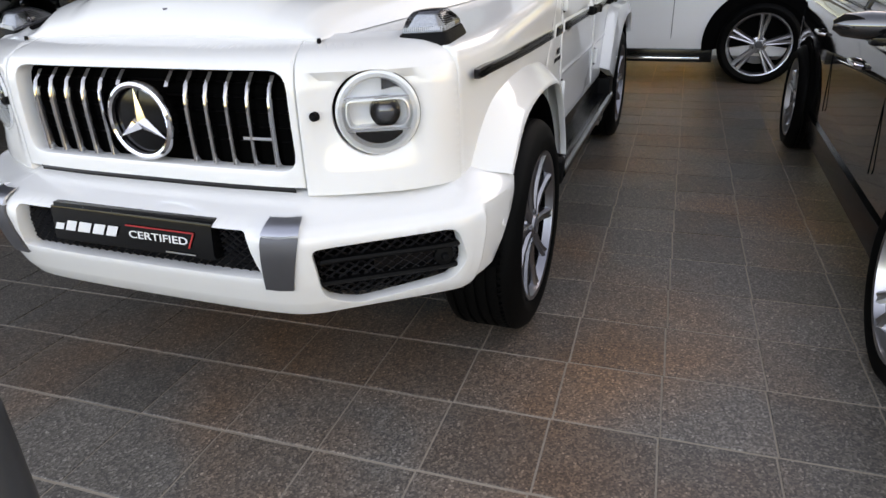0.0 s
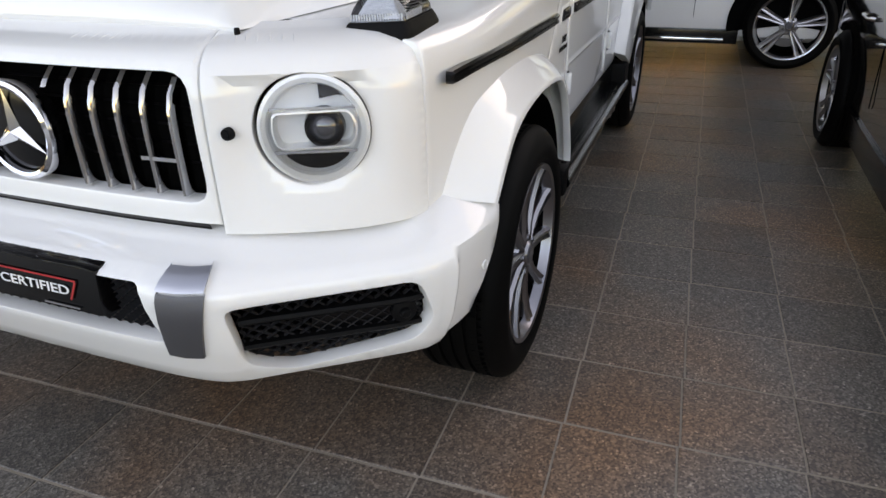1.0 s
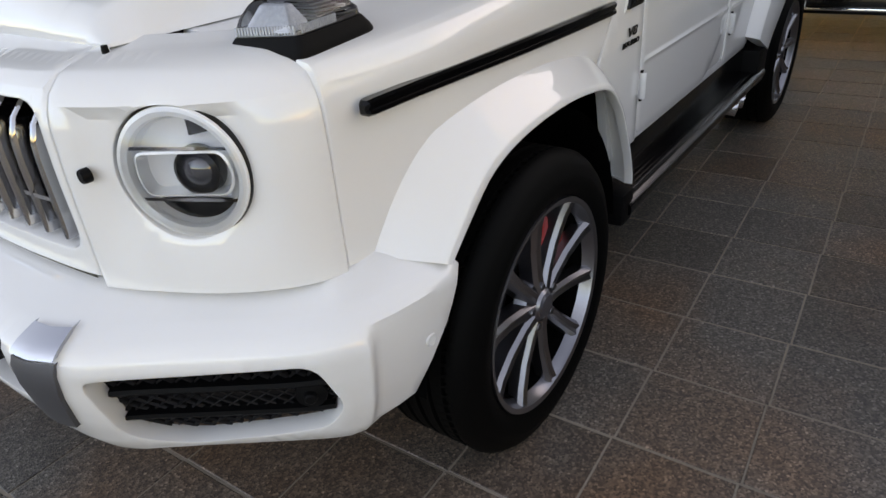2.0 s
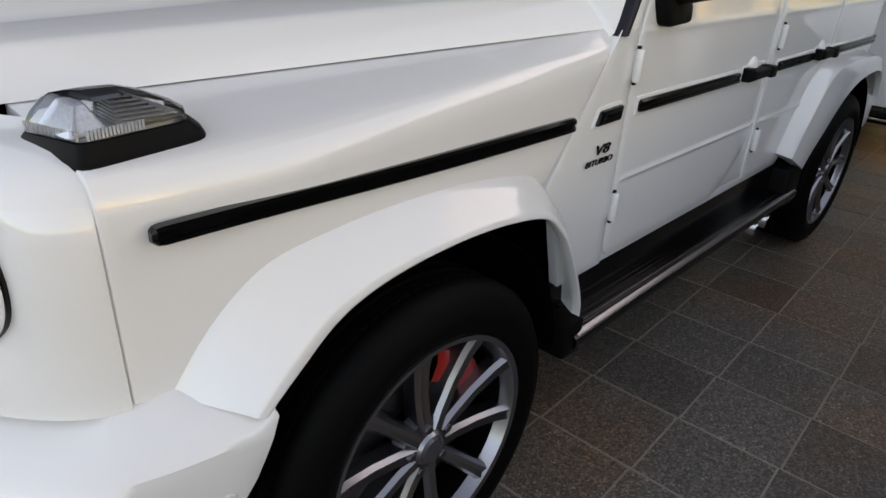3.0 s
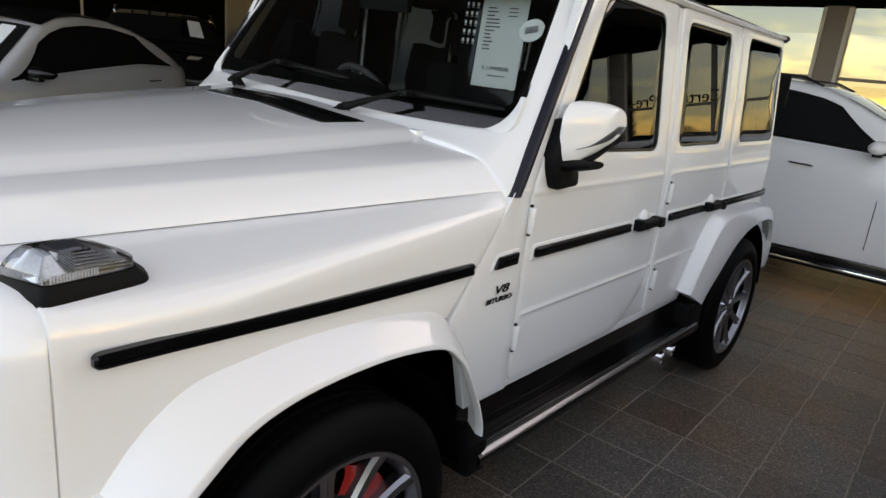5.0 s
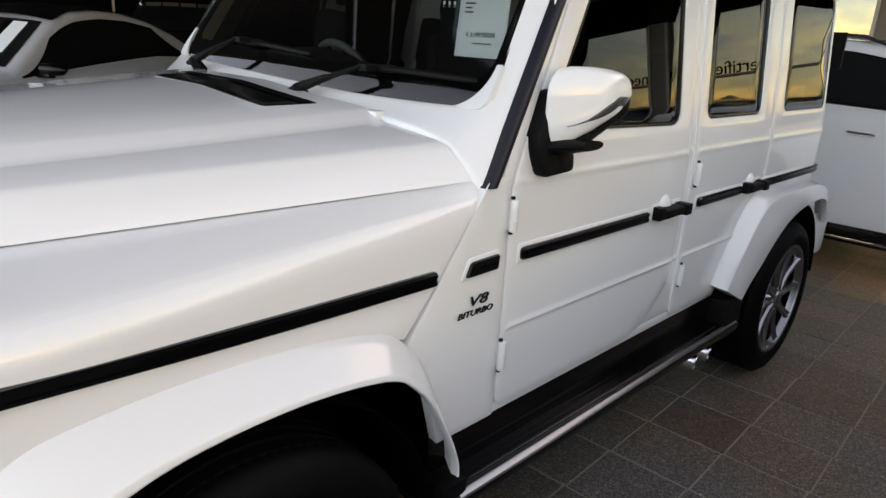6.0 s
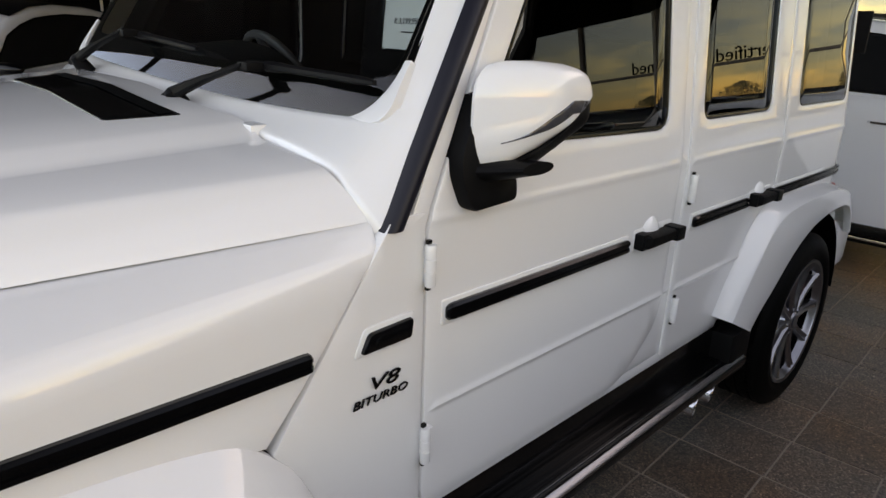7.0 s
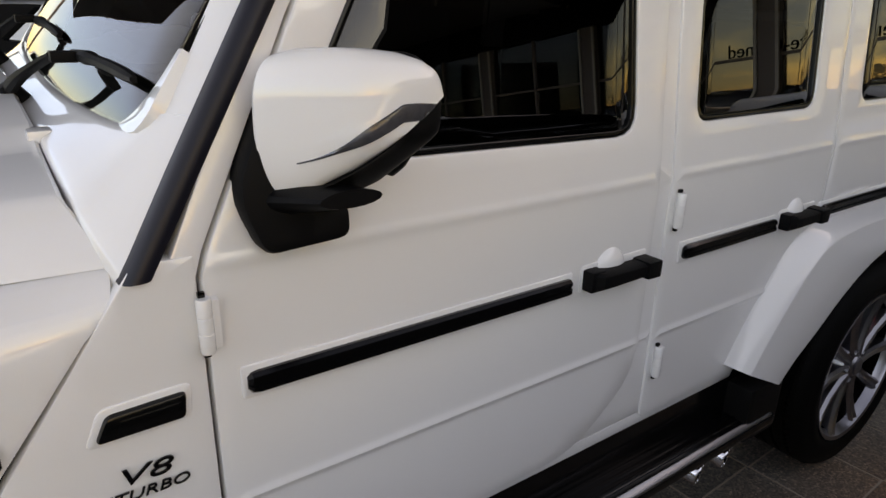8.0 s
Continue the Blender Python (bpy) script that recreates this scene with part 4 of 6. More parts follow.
    # flared arches
    inn = [(-0.385, 0.712), (-0.33, 0.760), (-0.25, 0.824), (-0.165, 0.857), (-0.06, 0.874), (0.06, 0.880), (0.165, 0.876), (0.27, 0.862), (0.332, 0.842), (0.377, 0.806), (0.425, 0.752), (0.487, 0.640), (0.520, 0.558), (0.525, 0.516)]
    out = [(-0.485, 0.750), (-0.420, 0.843), (-0.345, 0.912), (-0.267, 0.942), (-0.117, 0.959), (0.06, 0.960), (0.2, 0.950), (0.320, 0.929), (0.374, 0.904), (0.416, 0.865), (0.460, 0.806), (0.530, 0.640), (0.555, 0.560), (0.562, 0.516)]
    rear_inn = [(0.615, 0.540), (0.550, 0.598), (0.450, 0.664), (0.340, 0.742), (0.225, 0.806), (0.10, 0.848), (-0.03, 0.868), (-0.15, 0.874), (-0.26, 0.870), (-0.34, 0.848), (-0.40, 0.795), (-0.44, 0.715)]
    rear_out = [(0.805, 0.632), (0.745, 0.728), (0.665, 0.836), (0.590, 0.922), (0.500, 0.972), (0.34, 0.984), (0.12, 0.984), (-0.10, 0.978), (-0.27, 0.955), (-0.38, 0.915), (-0.45, 0.845), (-0.50, 0.745)]

    def spline(points, n=40):
        pts = [Vector(p) for p in points]
        res = []
        for i in range(len(pts) - 1):
            p0, p1, p2, p3 = pts[max(i - 1, 0)], pts[i], pts[i + 1], pts[min(i + 2, len(pts) - 1)]
            for j in range(4):
                t = j / 4
                res.append(0.5 * (2 * p1 + (p2 - p0) * t + (2 * p0 - 5 * p1 + 4 * p2 - p3) * t * t + (3 * p1 - p0 - 3 * p2 + p3) * t ** 3))
        return res + [pts[-1]]
    for axle, flip, low_line, top_line in ((0.0, 1, inn, out), (2.89, -1, rear_inn, rear_out)):
        rows = []
        for a, b in zip(spline(low_line), spline(top_line)):
            def at(k, x):
                p = b.lerp(a, k)
                return Vector((s * x, axle + flip * p.x, p.y))
            bx = lerp(0.861, 0.902, smooth(0.0, 0.3, min(1, max(0, (b.x + 0.54) / 1.18))) ** 0.6) if flip > 0 else 0.900
            if flip < 0:
                rows.append([at(-0.012, bx - 0.012), at(0.0, bx + 0.001), at(0.03, bx + 0.006), at(0.11, 0.934), at(0.20, 0.957), at(0.213, 0.959), at(0.225, 0.9595), at(0.6, 0.967), at(0.93, 0.975), at(0.98, 0.973), at(1.005, 0.966), at(1.01, 0.955), at(1.0, 0.945)])
                continue
            rows.append([at(-0.012, bx - 0.012), at(0.0, bx + 0.001), at(0.03, bx + 0.004), at(0.25, lerp(bx + 0.004, 0.971, 0.36)), at(0.50, lerp(bx + 0.004, 0.971, 0.66)), at(0.74, lerp(bx + 0.004, 0.971, 0.93)), at(0.79, 0.971), at(0.84, 0.9735), at(0.95, 0.975), at(0.99, 0.973), at(1.01, 0.967), at(1.015, 0.955), at(1.0, 0.95)])
        bm = loft(rows)
        for row in (rows[0], rows[-1]):
            f = bm.faces.new([bm.verts.new(p) for p in row])
        arch = part("wheel_arch_flare", bm, PAINT, suv, "flared white wheel arch", angle=28)
        # near-black liner, the shade inside the arch sits in its colour
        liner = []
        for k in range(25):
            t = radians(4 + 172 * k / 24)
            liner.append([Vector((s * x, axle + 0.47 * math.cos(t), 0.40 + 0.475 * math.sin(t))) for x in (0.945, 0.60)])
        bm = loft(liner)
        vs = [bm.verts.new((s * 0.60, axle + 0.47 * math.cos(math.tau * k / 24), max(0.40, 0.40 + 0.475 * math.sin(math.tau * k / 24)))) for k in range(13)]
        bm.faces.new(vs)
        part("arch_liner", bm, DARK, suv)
    make_wheel(suv, s * 0.976, 0.002, s, R=0.392, width=0.262, twist=8)
    make_wheel(suv, s * 0.955, 2.90, s, twist=20)

    # sill and running board
    part("sill", fresh_box(min(s * 0.70, s * 0.893), max(s * 0.70, s * 0.893), 0.50, 2.20, 0.40, 0.578, bevel=0.01), BLACK, suv, "gloss black sill")
    board_y = (0.53, 2.275)
    rows = [[Vector((s * x, y, z)) for x, z in ((0.86, 0.405), (0.962, 0.405), (0.974, 0.412), (0.979, 0.426), (0.976, 0.440), (0.966, 0.449), (0.948, 0.454), (0.89, 0.458), (0.86, 0.455))] for y in (board_y[0], board_y[0] + 0.01, board_y[1] - 0.01, board_y[1])]
    step = part("running_board", loft(rows, closed=True, caps=True), BLACK, suv, "black running board with bright strips")
    STRIP = shader("satin_strip", (0.27, 0.27, 0.28), 0.26, 1, 0, 0.12, 100)
    part("bright_strip", loft([[Vector((s * x, y, z)) for x, z in ((0.9575, 0.4520), (0.959, 0.4545), (0.9665, 0.4515), (0.9735, 0.4445), (0.9735, 0.4420))] for y in (0.545, 2.265)]), STRIP, step, "satin metal edge strip")
    for k in range(3):
        x = 0.888 + 0.018 * k
        part("tread_rib", fresh_box(min(s * x, s * (x + 0.008)), max(s * x, s * (x + 0.008)), 0.60, 2.22, 0.454, 0.460, bevel=0.002), BLACK, step)
    part("bright_strip", fresh_box(min(s * 0.940, s * 0.9445), max(s * 0.940, s * 0.9445), 0.60, 2.22, 0.450, 0.4575, bevel=0.0015), STRIP, step)
    for y0, y1 in ((0.485, 0.575), (2.14, 2.31)):
        part("step_end", fresh_box(min(s * 0.80, s * 0.968), max(s * 0.80, s * 0.968), y0, y1, 0.385, 0.56 if y0 > 1 else 0.49, bevel=0.02), PLASTIC, step)
    for y in (1.995, 2.125):
        part("exhaust_tip", lathe([(0.026, -0.18), (0.028, 0.0), (0.030, 0.003), (0.033, -0.002), (0.032, -0.18)], Matrix.Translation((s * 0.925, y + 0.02, 0.312)) @ Matrix.Rotation(radians(s * 12), 4, "Z") @ Matrix.Rotation(radians(90 * s), 4, "Y") @ Matrix.Rotation(radians(s * 8), 4, "Y"), 32), CHROME, suv, "chrome side exhaust tip")

    # mirror
    foot = part("door_mirror", sheet(rpoly([(0.816, 1.212, 0.02), (0.945, 1.218, 0.02), (0.945, 1.262, 0.01), (0.90, 1.30, 0.02), (0.93, 1.40, 0.02), (0.845, 1.43, 0.03), (0.782, 1.30, 0.05)]), [], flank(s, 0.035), 0.04, 0.012, 0.045), PLASTIC, suv, "white door mirror on a black foot")
    rows = []
    for t in np.linspace(0, 1, 8):
        x = lerp(0.915, 1.0, t)
        zc = lerp(1.285, 1.296, t)
        hz, hy = lerp(0.024, 0.012, t), lerp(0.055, 0.045, t)
        yc = lerp(0.87, 0.91, t)
        rows.append([Vector((s * x, yc + hy * math.cos(a), zc + hz * math.sin(a))) for a in (math.tau * k / 16 for k in range(16))])
    part("mirror_arm", loft(rows, closed=True, caps=True), PLASTIC, foot)
    # housing: rings along x
    def housing(shrink, y_cut=None, lo=None):
        rows = []
        for t, sc in ((0.0, 0.70), (0.02, 0.86), (0.07, 0.95), (0.2, 1.0), (0.45, 1.0), (0.68, 0.95), (0.83, 0.87), (0.90, 0.80), (0.95, 0.69), (0.98, 0.56), (0.992, 0.44), (0.998, 0.28), (1.0, 0.06)):
            x = lerp(0.912, 1.013, t)
            yc, zc = lerp(0.872, 0.997, t), 1.385 + 0.010 * t
            hz = 0.094 * sc * lerp(1.0, 0.92, t)
            ring = []
            for k in range(40):
                a = math.tau * k / 40
                c, sn = math.cos(a), math.sin(a)
                e = 0.62
                yy = math.copysign(abs(c) ** e, c)
                zz = math.copysign(abs(sn) ** e, sn)
                depth = 0.066 if yy < 0 else 0.080
                yv = yc + yy * depth * sc
                zv = zc + zz * hz * shrink + (max(0.0, -zz) * sc * (0.045 * smooth(0.2, 1.0, t) - 0.022 * (1 - t)))
                ring.append(Vector((s * x, yv, zv)))
            rows.append(ring)
        return rows
    ring_rows = housing(1.0)
    def cut(p):
        # the white cap's lower edge sweeps up round the tip
        w = 0.58 * (abs(p.x) - 0.912) + 0.82 * (p.y - 0.80)
        return 1.288 + 2.0 * max(0.0, w) ** 2
    shell = loft([[Vector((p.x, p.y, max(p.z, cut(p)))) for p in r] for r in ring_rows], closed=True, caps=True)
    skin = BVHTree.FromBMesh(shell)
    part("mirror_cap", shell, PAINT, foot, "white mirror cap")
    low = [[Vector((p.x, lerp(p.y, 0.90, 0.03), min(p.z, cut(p) - 0.002))) for p in r] for r in ring_rows]
    part("mirror_shell", loft(low, closed=True, caps=True), PLASTIC, foot, "black lower shell")
    rim = [[Vector((s * (0.912 + (abs(p.x) - 0.912) * 0.93), 1.012 + (p.y - 0.9) * 0.12, 1.392 + (p.z - 1.385) * 0.86)) for p in r] for r in ring_rows[:-2]]
    part("mirror_rim", loft(rim, closed=True, caps=True), PLASTIC, foot, "black mirror rim")
    # repeater lamp that wraps round the cap, above its lower edge
    rows = []
    for t in np.linspace(0, 1, 40):
        turn = radians(lerp(-6, 162, t))
        way = Vector((s * math.sin(turn), -math.cos(turn), 0))
        first = skin.ray_cast(Vector((s * 0.962, 0.945, 1.37)) + way * 0.3, -way)[0]
        if not first:
            continue
        w = 0.58 * (abs(first.x) - 0.912) + 0.82 * (first.y - 0.80)
        zc = cut(first) + 0.046 - 0.07 * w
        hw = 0.0012 + 0.0118 * smooth(0.0, 0.6, t) - 0.004 * smooth(0.85, 1.0, t)
        row = []
        for up, proud in ((-1, -0.002), (-0.8, 0.0022), (0.0, 0.0032), (0.8, 0.0022), (1, -0.002)):
            spot = skin.ray_cast(Vector((s * 0.962, 0.945, zc + hw * up)) + way * 0.3, -way)[0]
            if spot:
                row.append(spot + way * proud)
        if len(row) == 5:
            rows.append(row)
    part("repeater_lamp", loft(rows), shader("repeater_lens", (0.10, 0.10, 0.11), 0.16, 0.5, 1.0, 0.9, 70, bump=0.5), foot, "clear indicator strip in the mirror")

    # windscreen pillar with its dark seal
    def pillar(z):
        t = (z - 1.205) / 0.655
        return 0.645 + 0.39 * t
    rows = []
    for z in np.linspace(1.380, 1.87, 10):
        y = pillar(z)
        t = (z - 1.205) / 0.655
        xo = side_x(y, z) - 0.012
        xi = 0.812 - 0.061 * (z - 1.38) / 0.46
        rows.append([Vector((s * xo, y + 0.06, z)), Vector((s * xo, y + 0.012, z)), Vector((s * (xo - 0.006), y + 0.002, z)), Vector((s * (xi + 0.004), y - 0.026, z)), Vector((s * xi, y - 0.020, z)), Vector((s * xi, y + 0.05, z))])
    part("windscreen_pillar", loft(rows, closed=True, caps=True), PAINT, suv, "white windscreen pillar")
    rows = []
    for z in np.linspace(1.20, 1.87, 10):
        y = pillar(z) + 0.018
        xo = side_x(y, z)
        rows.append([Vector((s * (xo + a), y + c, z)) for a, c in ((-0.02, 0.019), (-0.004, 0.019), (0.003, 0.016), (0.007, 0.009), (0.008, 0.0), (0.007, -0.009), (0.002, -0.016), (-0.006, -0.020), (-0.02, -0.021))])
    part("pillar_seal", loft(rows, closed=True, caps=True), NAVY, suv, "dark blue-black pillar seal")
    part("pillar_skin", sheet(rpoly([(0.685, 1.185), (0.729, 1.185), (0.742, 1.225), (1.054, 1.85), (1.0, 1.85)], 0.004), [], flank(s, -0.001), 0.08, 0.003, 0.03), PAINT, suv)
    # dark lining inside the pillar
    rows = []
    for z in np.linspace(1.30, 1.84, 8):
        y = pillar(z)
        rows.append([Vector((s * x, y + e, z)) for x, e in ((0.775, 0.055), (0.835 - 0.1 * max(0.0, z - 1.3), 0.065), (0.835 - 0.1 * max(0.0, z - 1.3), 0.165), (0.79, 0.165), (0.760, 0.11))])
    part("pillar_lining", loft(rows, closed=True, caps=True), TRIM, suv, "black lining inside the pillar")
    # roof gutter
    rows = [[Vector((s * (side_x(y, 1.85) + a), y, z)) for a, z in ((-0.01, 1.845), (0.012, 1.848), (0.020, 1.858), (0.016, 1.866), (0.004, 1.864), (-0.01, 1.87))] for y in (1.03, 1.1, 2.0, 3.0, 3.12, 3.18, 3.24, 3.32, 3.40, 3.45)]
    gutter = part("roof_gutter", loft(rows, closed=True, caps=True), PAINT, suv)
    part("gutter_end", loft([[Vector((s * (side_x(y, 1.85) + a), y, z)) for a, z in ((-0.012, 1.842), (0.016, 1.845), (0.026, 1.858), (0.020, 1.871), (-0.012, 1.876))] for y in (3.12, 3.17, 3.22, 3.27)], closed=True, caps=True), PLASTIC, gutter, "black gutter end")

# cowl below the windscreen
low = [(0.0, 0.606, 1.336), (0.40, 0.607, 1.333), (0.62, 0.608, 1.324), (0.74, 0.610, 1.308), (0.802, 0.614, 1.290), (0.835, 0.622, 1.262), (0.862, 0.632, 1.236), (0.884, 0.643, 1.207)]
high = [(0.0, 0.656, 1.370), (0.40, 0.664, 1.370), (0.62, 0.678, 1.370), (0.74, 0.694, 1.372), (0.80, 0.711, 1.380), (0.826, 0.732, 1.394), (0.850, 0.747, 1.394), (0.872, 0.765, 1.392)]
rows = []


def glide(pts, q):
    # a smooth line through the points, even at the centre line
    i = min(len(pts) - 2, int(q))
    k = q - i
    first = pts[i - 1] if i else (-pts[1][0], pts[1][1], pts[1][2])
    last = pts[i + 2] if i + 2 < len(pts) else [2 * m - n for m, n in zip(pts[i + 1], pts[i])]
    return Vector([0.5 * (2 * b + (c - a) * k + (2 * a - 5 * b + 4 * c - d) * k * k + (3 * b - a - 3 * c + d) * k ** 3) for a, b, c, d in zip(first, pts[i], pts[i + 1], last)])


for k in range(-70, 71):
    q = abs(k) / 10
    a, b = glide(low, q), glide(high, q)
    sg = -1 if k < 0 else 1
    row = [a + Vector((0, 0.0, -0.04)), a + Vector((0, 0, -0.004)), a + Vector((0, 0.004, 0.002))]
    row += [a.lerp(b, t) + Vector((0, 0.001 * math.sin(math.pi * t), -0.001 * math.sin(math.pi * t))) for t in (0.12, 0.25, 0.37, 0.5, 0.63, 0.75, 0.88)]
    row += [b, b + Vector((0, 0.03, -0.004)), b + Vector((0, 0.05, -0.05))]
    rows.append([Vector((sg * p.x, p.y, p.z)) for p in row])
cowl = part("windscreen_cowl", loft(rows), PAINT, suv, "white cowl below the windscreen", angle=60)


def screen_map(u, v, d):
    t = (v - 1.38) / 0.46
    return u * lerp(1.0, 0.925, t), 0.672 + 0.30 * t + 0.036 * (u / 0.8) ** 2 - d * 0.83, v + d * 0.55


glass_edge = rpoly([(-0.808, 1.362, 0.06), (0.808, 1.362, 0.06), (0.808, 1.838, 0.06), (-0.808, 1.838, 0.06)])
ws = part("windscreen", sheet(glass_edge, [], screen_map, 0.12, 0.001, 0.004), SCREEN_GLASS, suv, "dark windscreen glass")
ws.visible_shadow = False
part("black_border", sheet(offset(glass_edge if area2(glass_edge) > 0 else glass_edge[::-1], -0.012), [rpoly([(-0.765, 1.440), (0.790, 1.440), (0.790, 1.81), (-0.765, 1.81)], 0.05)], lambda u, v, d: screen_map(u, v, d - 0.006), 0.1, 0.001, 0.004), DARK, ws, "black printed glass border")
for sg in (-1, 1):
    # rounded lower corner of the frame over the glass
    rows = []
    for k in range(15):
        a = radians(-92 + 94 * k / 14)
        c, n = math.cos(a), math.sin(a)
        far = min(0.116 / max(abs(c), 0.01), 0.103 / max(abs(n), 0.01))
        top = 0.0045 * math.sin(math.pi * (k + 0.5) / 15) ** 0.5
        rows.append([Vector(screen_map(sg * (0.706 + r * c), 1.468 + r * n, d)) for r, d in ((0.100, -0.004), (0.100, top - 0.001), (0.1025, top), (min(far, 0.14), top), (min(far, 0.14) + 0.006, -0.035))])
    part("frame_corner", loft(rows), PAINT, cowl, angle=50)
for pivot, elbow, start, tip in (((-0.46, 0.590, 1.372), (-0.275, 0.662, 1.464), (-0.35, 0.700, 1.462), (0.09, 0.708, 1.452)), ((0.194, 0.594, 1.359), (0.410, 0.660, 1.441), (0.355, 0.697, 1.444), (0.780, 0.712, 1.434))):
    p0, p1 = Vector(pivot), Vector(elbow)
    wiper = part("wiper", tube([p0 + Vector((0.0, 0.03, -0.035)), p0 + Vector((0, 0.008, -0.008)), p0 + Vector((0, -0.004, 0.012)), p0 + Vector((0, -0.006, 0.016))], [0.021, 0.021, 0.017, 0.008], 16), PLASTIC, suv, "black windscreen wiper")
    rows = []
    for t in np.linspace(-0.12, 1, 10):
        p = p0.lerp(p1, t) + Vector((0, -0.010 * math.sin(math.pi * max(0, t)), 0.004))
        wd = float(np.interp(t, (-0.12, 0.0, 0.25, 0.6, 1.0), (0.008, 0.015, 0.012, 0.007, 0.005)))
        rows.append([p + Vector((0, dy, dz)) for dy, dz in ((0.008, -wd), (-0.004, -wd), (-0.010, -wd * 0.5), (-0.010, wd * 0.5), (-0.004, wd), (0.008, wd))])
    part("wiper_arm", loft(rows, closed=True, caps=True), PLASTIC, wiper)
    b0, b1 = Vector(start), Vector(tip)
    rows = []
    for t in np.linspace(0, 1, 16):
        p = b0.lerp(b1, t) + Vector((0, 0.008 * math.sin(math.pi * t), 0))
        k = float(np.interp(t, (0, 0.05, 0.12, 0.16, 0.30, 0.34, 0.9, 1.0), (0.5, 0.8, 0.85, 1.25, 1.25, 0.95, 0.9, 0.5)))
        rows.append([p + Vector((0, dy * k, dz * k)) for dy, dz in ((0.006, -0.009), (-0.006, -0.009), (-0.012, -0.004), (-0.012, 0.004), (-0.005, 0.009), (0.006, 0.008))])
    part("wiper_blade", loft(rows, closed=True, caps=True), PLASTIC, wiper)
    part("wiper_joint", fresh_box(p1.x - 0.016, p1.x + 0.024, p1.y - 0.008, p1.y + 0.035, p1.z - 0.009, p1.z + 0.009, bevel=0.004), PLASTIC, wiper)

# roof and tail
rows = []
for y, dz, dx in ((0.985, -0.06, 0.0), (1.0, -0.035, 0), (1.04, -0.014, 0), (1.15, 0.0, 0), (2.0, 0.012, 0), (3.0, 0.006, 0), (3.14, 0.002, 0.0), (3.22, 0.0, 0.018), (3.30, -0.004, 0.058), (3.38, -0.010, 0.122), (3.44, -0.03, 0.185), (3.46, -0.06, 0.21)):
    row = []
    for q in np.linspace(-1, 1, 21):
        x = q * (0.838 - dx)
        row.append(Vector((x, y, 1.915 + dz - 0.03 * abs(q) ** 3 - (0.03 * smooth(0.93, 1.0, abs(q))))))
    rows.append(row)
part("roof", loft(rows), PAINT, suv, "white roof")
part("roof_lining", box(fresh_box(-0.80, 0.80, 1.0, 3.1, 1.80, 1.835), -0.6, 0.6, 3.1, 3.42, 1.80, 1.835), TRIM, suv)
part("header", loft([[Vector((x, y, z)) for y, z in ((0.965, 1.83), (0.972, 1.858), (1.0, 1.885), (1.04, 1.86))] for x in np.linspace(-0.78, 0.78, 9)]), PAINT, suv)
part("tail_panel", fresh_box(-0.66, 0.66, 3.43, 3.475, 0.55, 1.84, bevel=0.02), PAINT, suv)
for s in (-1, 1):
    part("rear_side_trim", fresh_box(min(s * 0.60, s * 0.832), max(s * 0.60, s * 0.832), 3.474, 3.49, 1.50, 1.68, bevel=0.004), PLASTIC, suv)
    part("tail_lamp", fresh_box(min(s * 0.70, s * 0.83), max(s * 0.70, s * 0.83), 3.46, 3.52, 0.80, 0.90, bevel=0.015), RED, suv, "small rear lamp")
part("rear_bumper", fresh_box(-0.92, 0.92, 3.40, 3.60, 0.50, 0.70, bevel=0.04), PAINT, suv)
part("floor_pan", fresh_box(-0.70, 0.70, -0.55, 3.40, 0.36, 0.50, bevel=0.02), DARK, suv)
# added dark block keeps light from showing through the nose
part("engine_bay", fresh_box(-0.62, 0.62, -0.66, 0.58, 0.50, 1.10), DARK, suv)

# cabin seen through the glass
part("dashboard", loft([[Vector((x, y, z)) for y, z in ((0.74, 1.345), (0.82, 1.372), (1.0, 1.375), (1.10, 1.34), (1.13, 1.20))] for x in np.linspace(-0.80, 0.80, 13)]), TRIM, suv, "black dashboard")
part("dash_hood", loft([[Vector((x, y, 1.372 + h * math.sqrt(max(0, 1 - ((x + 0.36) / 0.30) ** 2)))) for y, h in ((0.86, 0.0), (0.90, 0.05), (1.08, 0.07), (1.10, 0.02))] for x in np.linspace(-0.66, -0.06, 15)]), TRIM, suv)
wheel_m = Matrix.Translation((-0.38, 1.22, 1.30)) @ Matrix.Rotation(radians(-62), 4, "X")
bm = bmesh.new()
ring = [wheel_m @ Vector((0.185 * math.cos(a), 0.185 * math.sin(a), 0)) for a in (math.tau * k / 40 for k in range(41))]
tube(ring, 0.015, 10, bm, caps=False)
wheel_rim = part("steering_wheel", bm, WHEELRIM, suv, "black steering wheel with grey spokes")
for a in (0, 180, 270):
    d = Vector((math.cos(radians(a)), math.sin(radians(a)), 0))
    part("wheel_spoke", tube([wheel_m @ (d * 0.04), wheel_m @ (d * 0.18)], [0.022, 0.014], 8), SATIN, wheel_rim)
part("wheel_hub", lathe([(0, 0.02), (0.04, 0.018), (0.055, 0.0), (0.05, -0.06)], wheel_m, 24), TRIM, wheel_rim)
for x in (-0.38, 0.38):
    for y in (1.45, 2.30):
        seat = part("car_seat", fresh_box(x - 0.25, x + 0.25, y - 0.1, y + 0.45, 0.80, 0.98, bevel=0.06), TRIM, suv, "black leather seat")
        part("seat_back", fresh_box(x - 0.25, x + 0.25, y + 0.42, y + 0.56, 0.95, 1.52, bevel=0.06), TRIM, seat)
        part("head_rest", fresh_box(x - 0.13, x + 0.13, y + 0.46, y + 0.56, 1.55, 1.75, bevel=0.04), TRIM, seat)
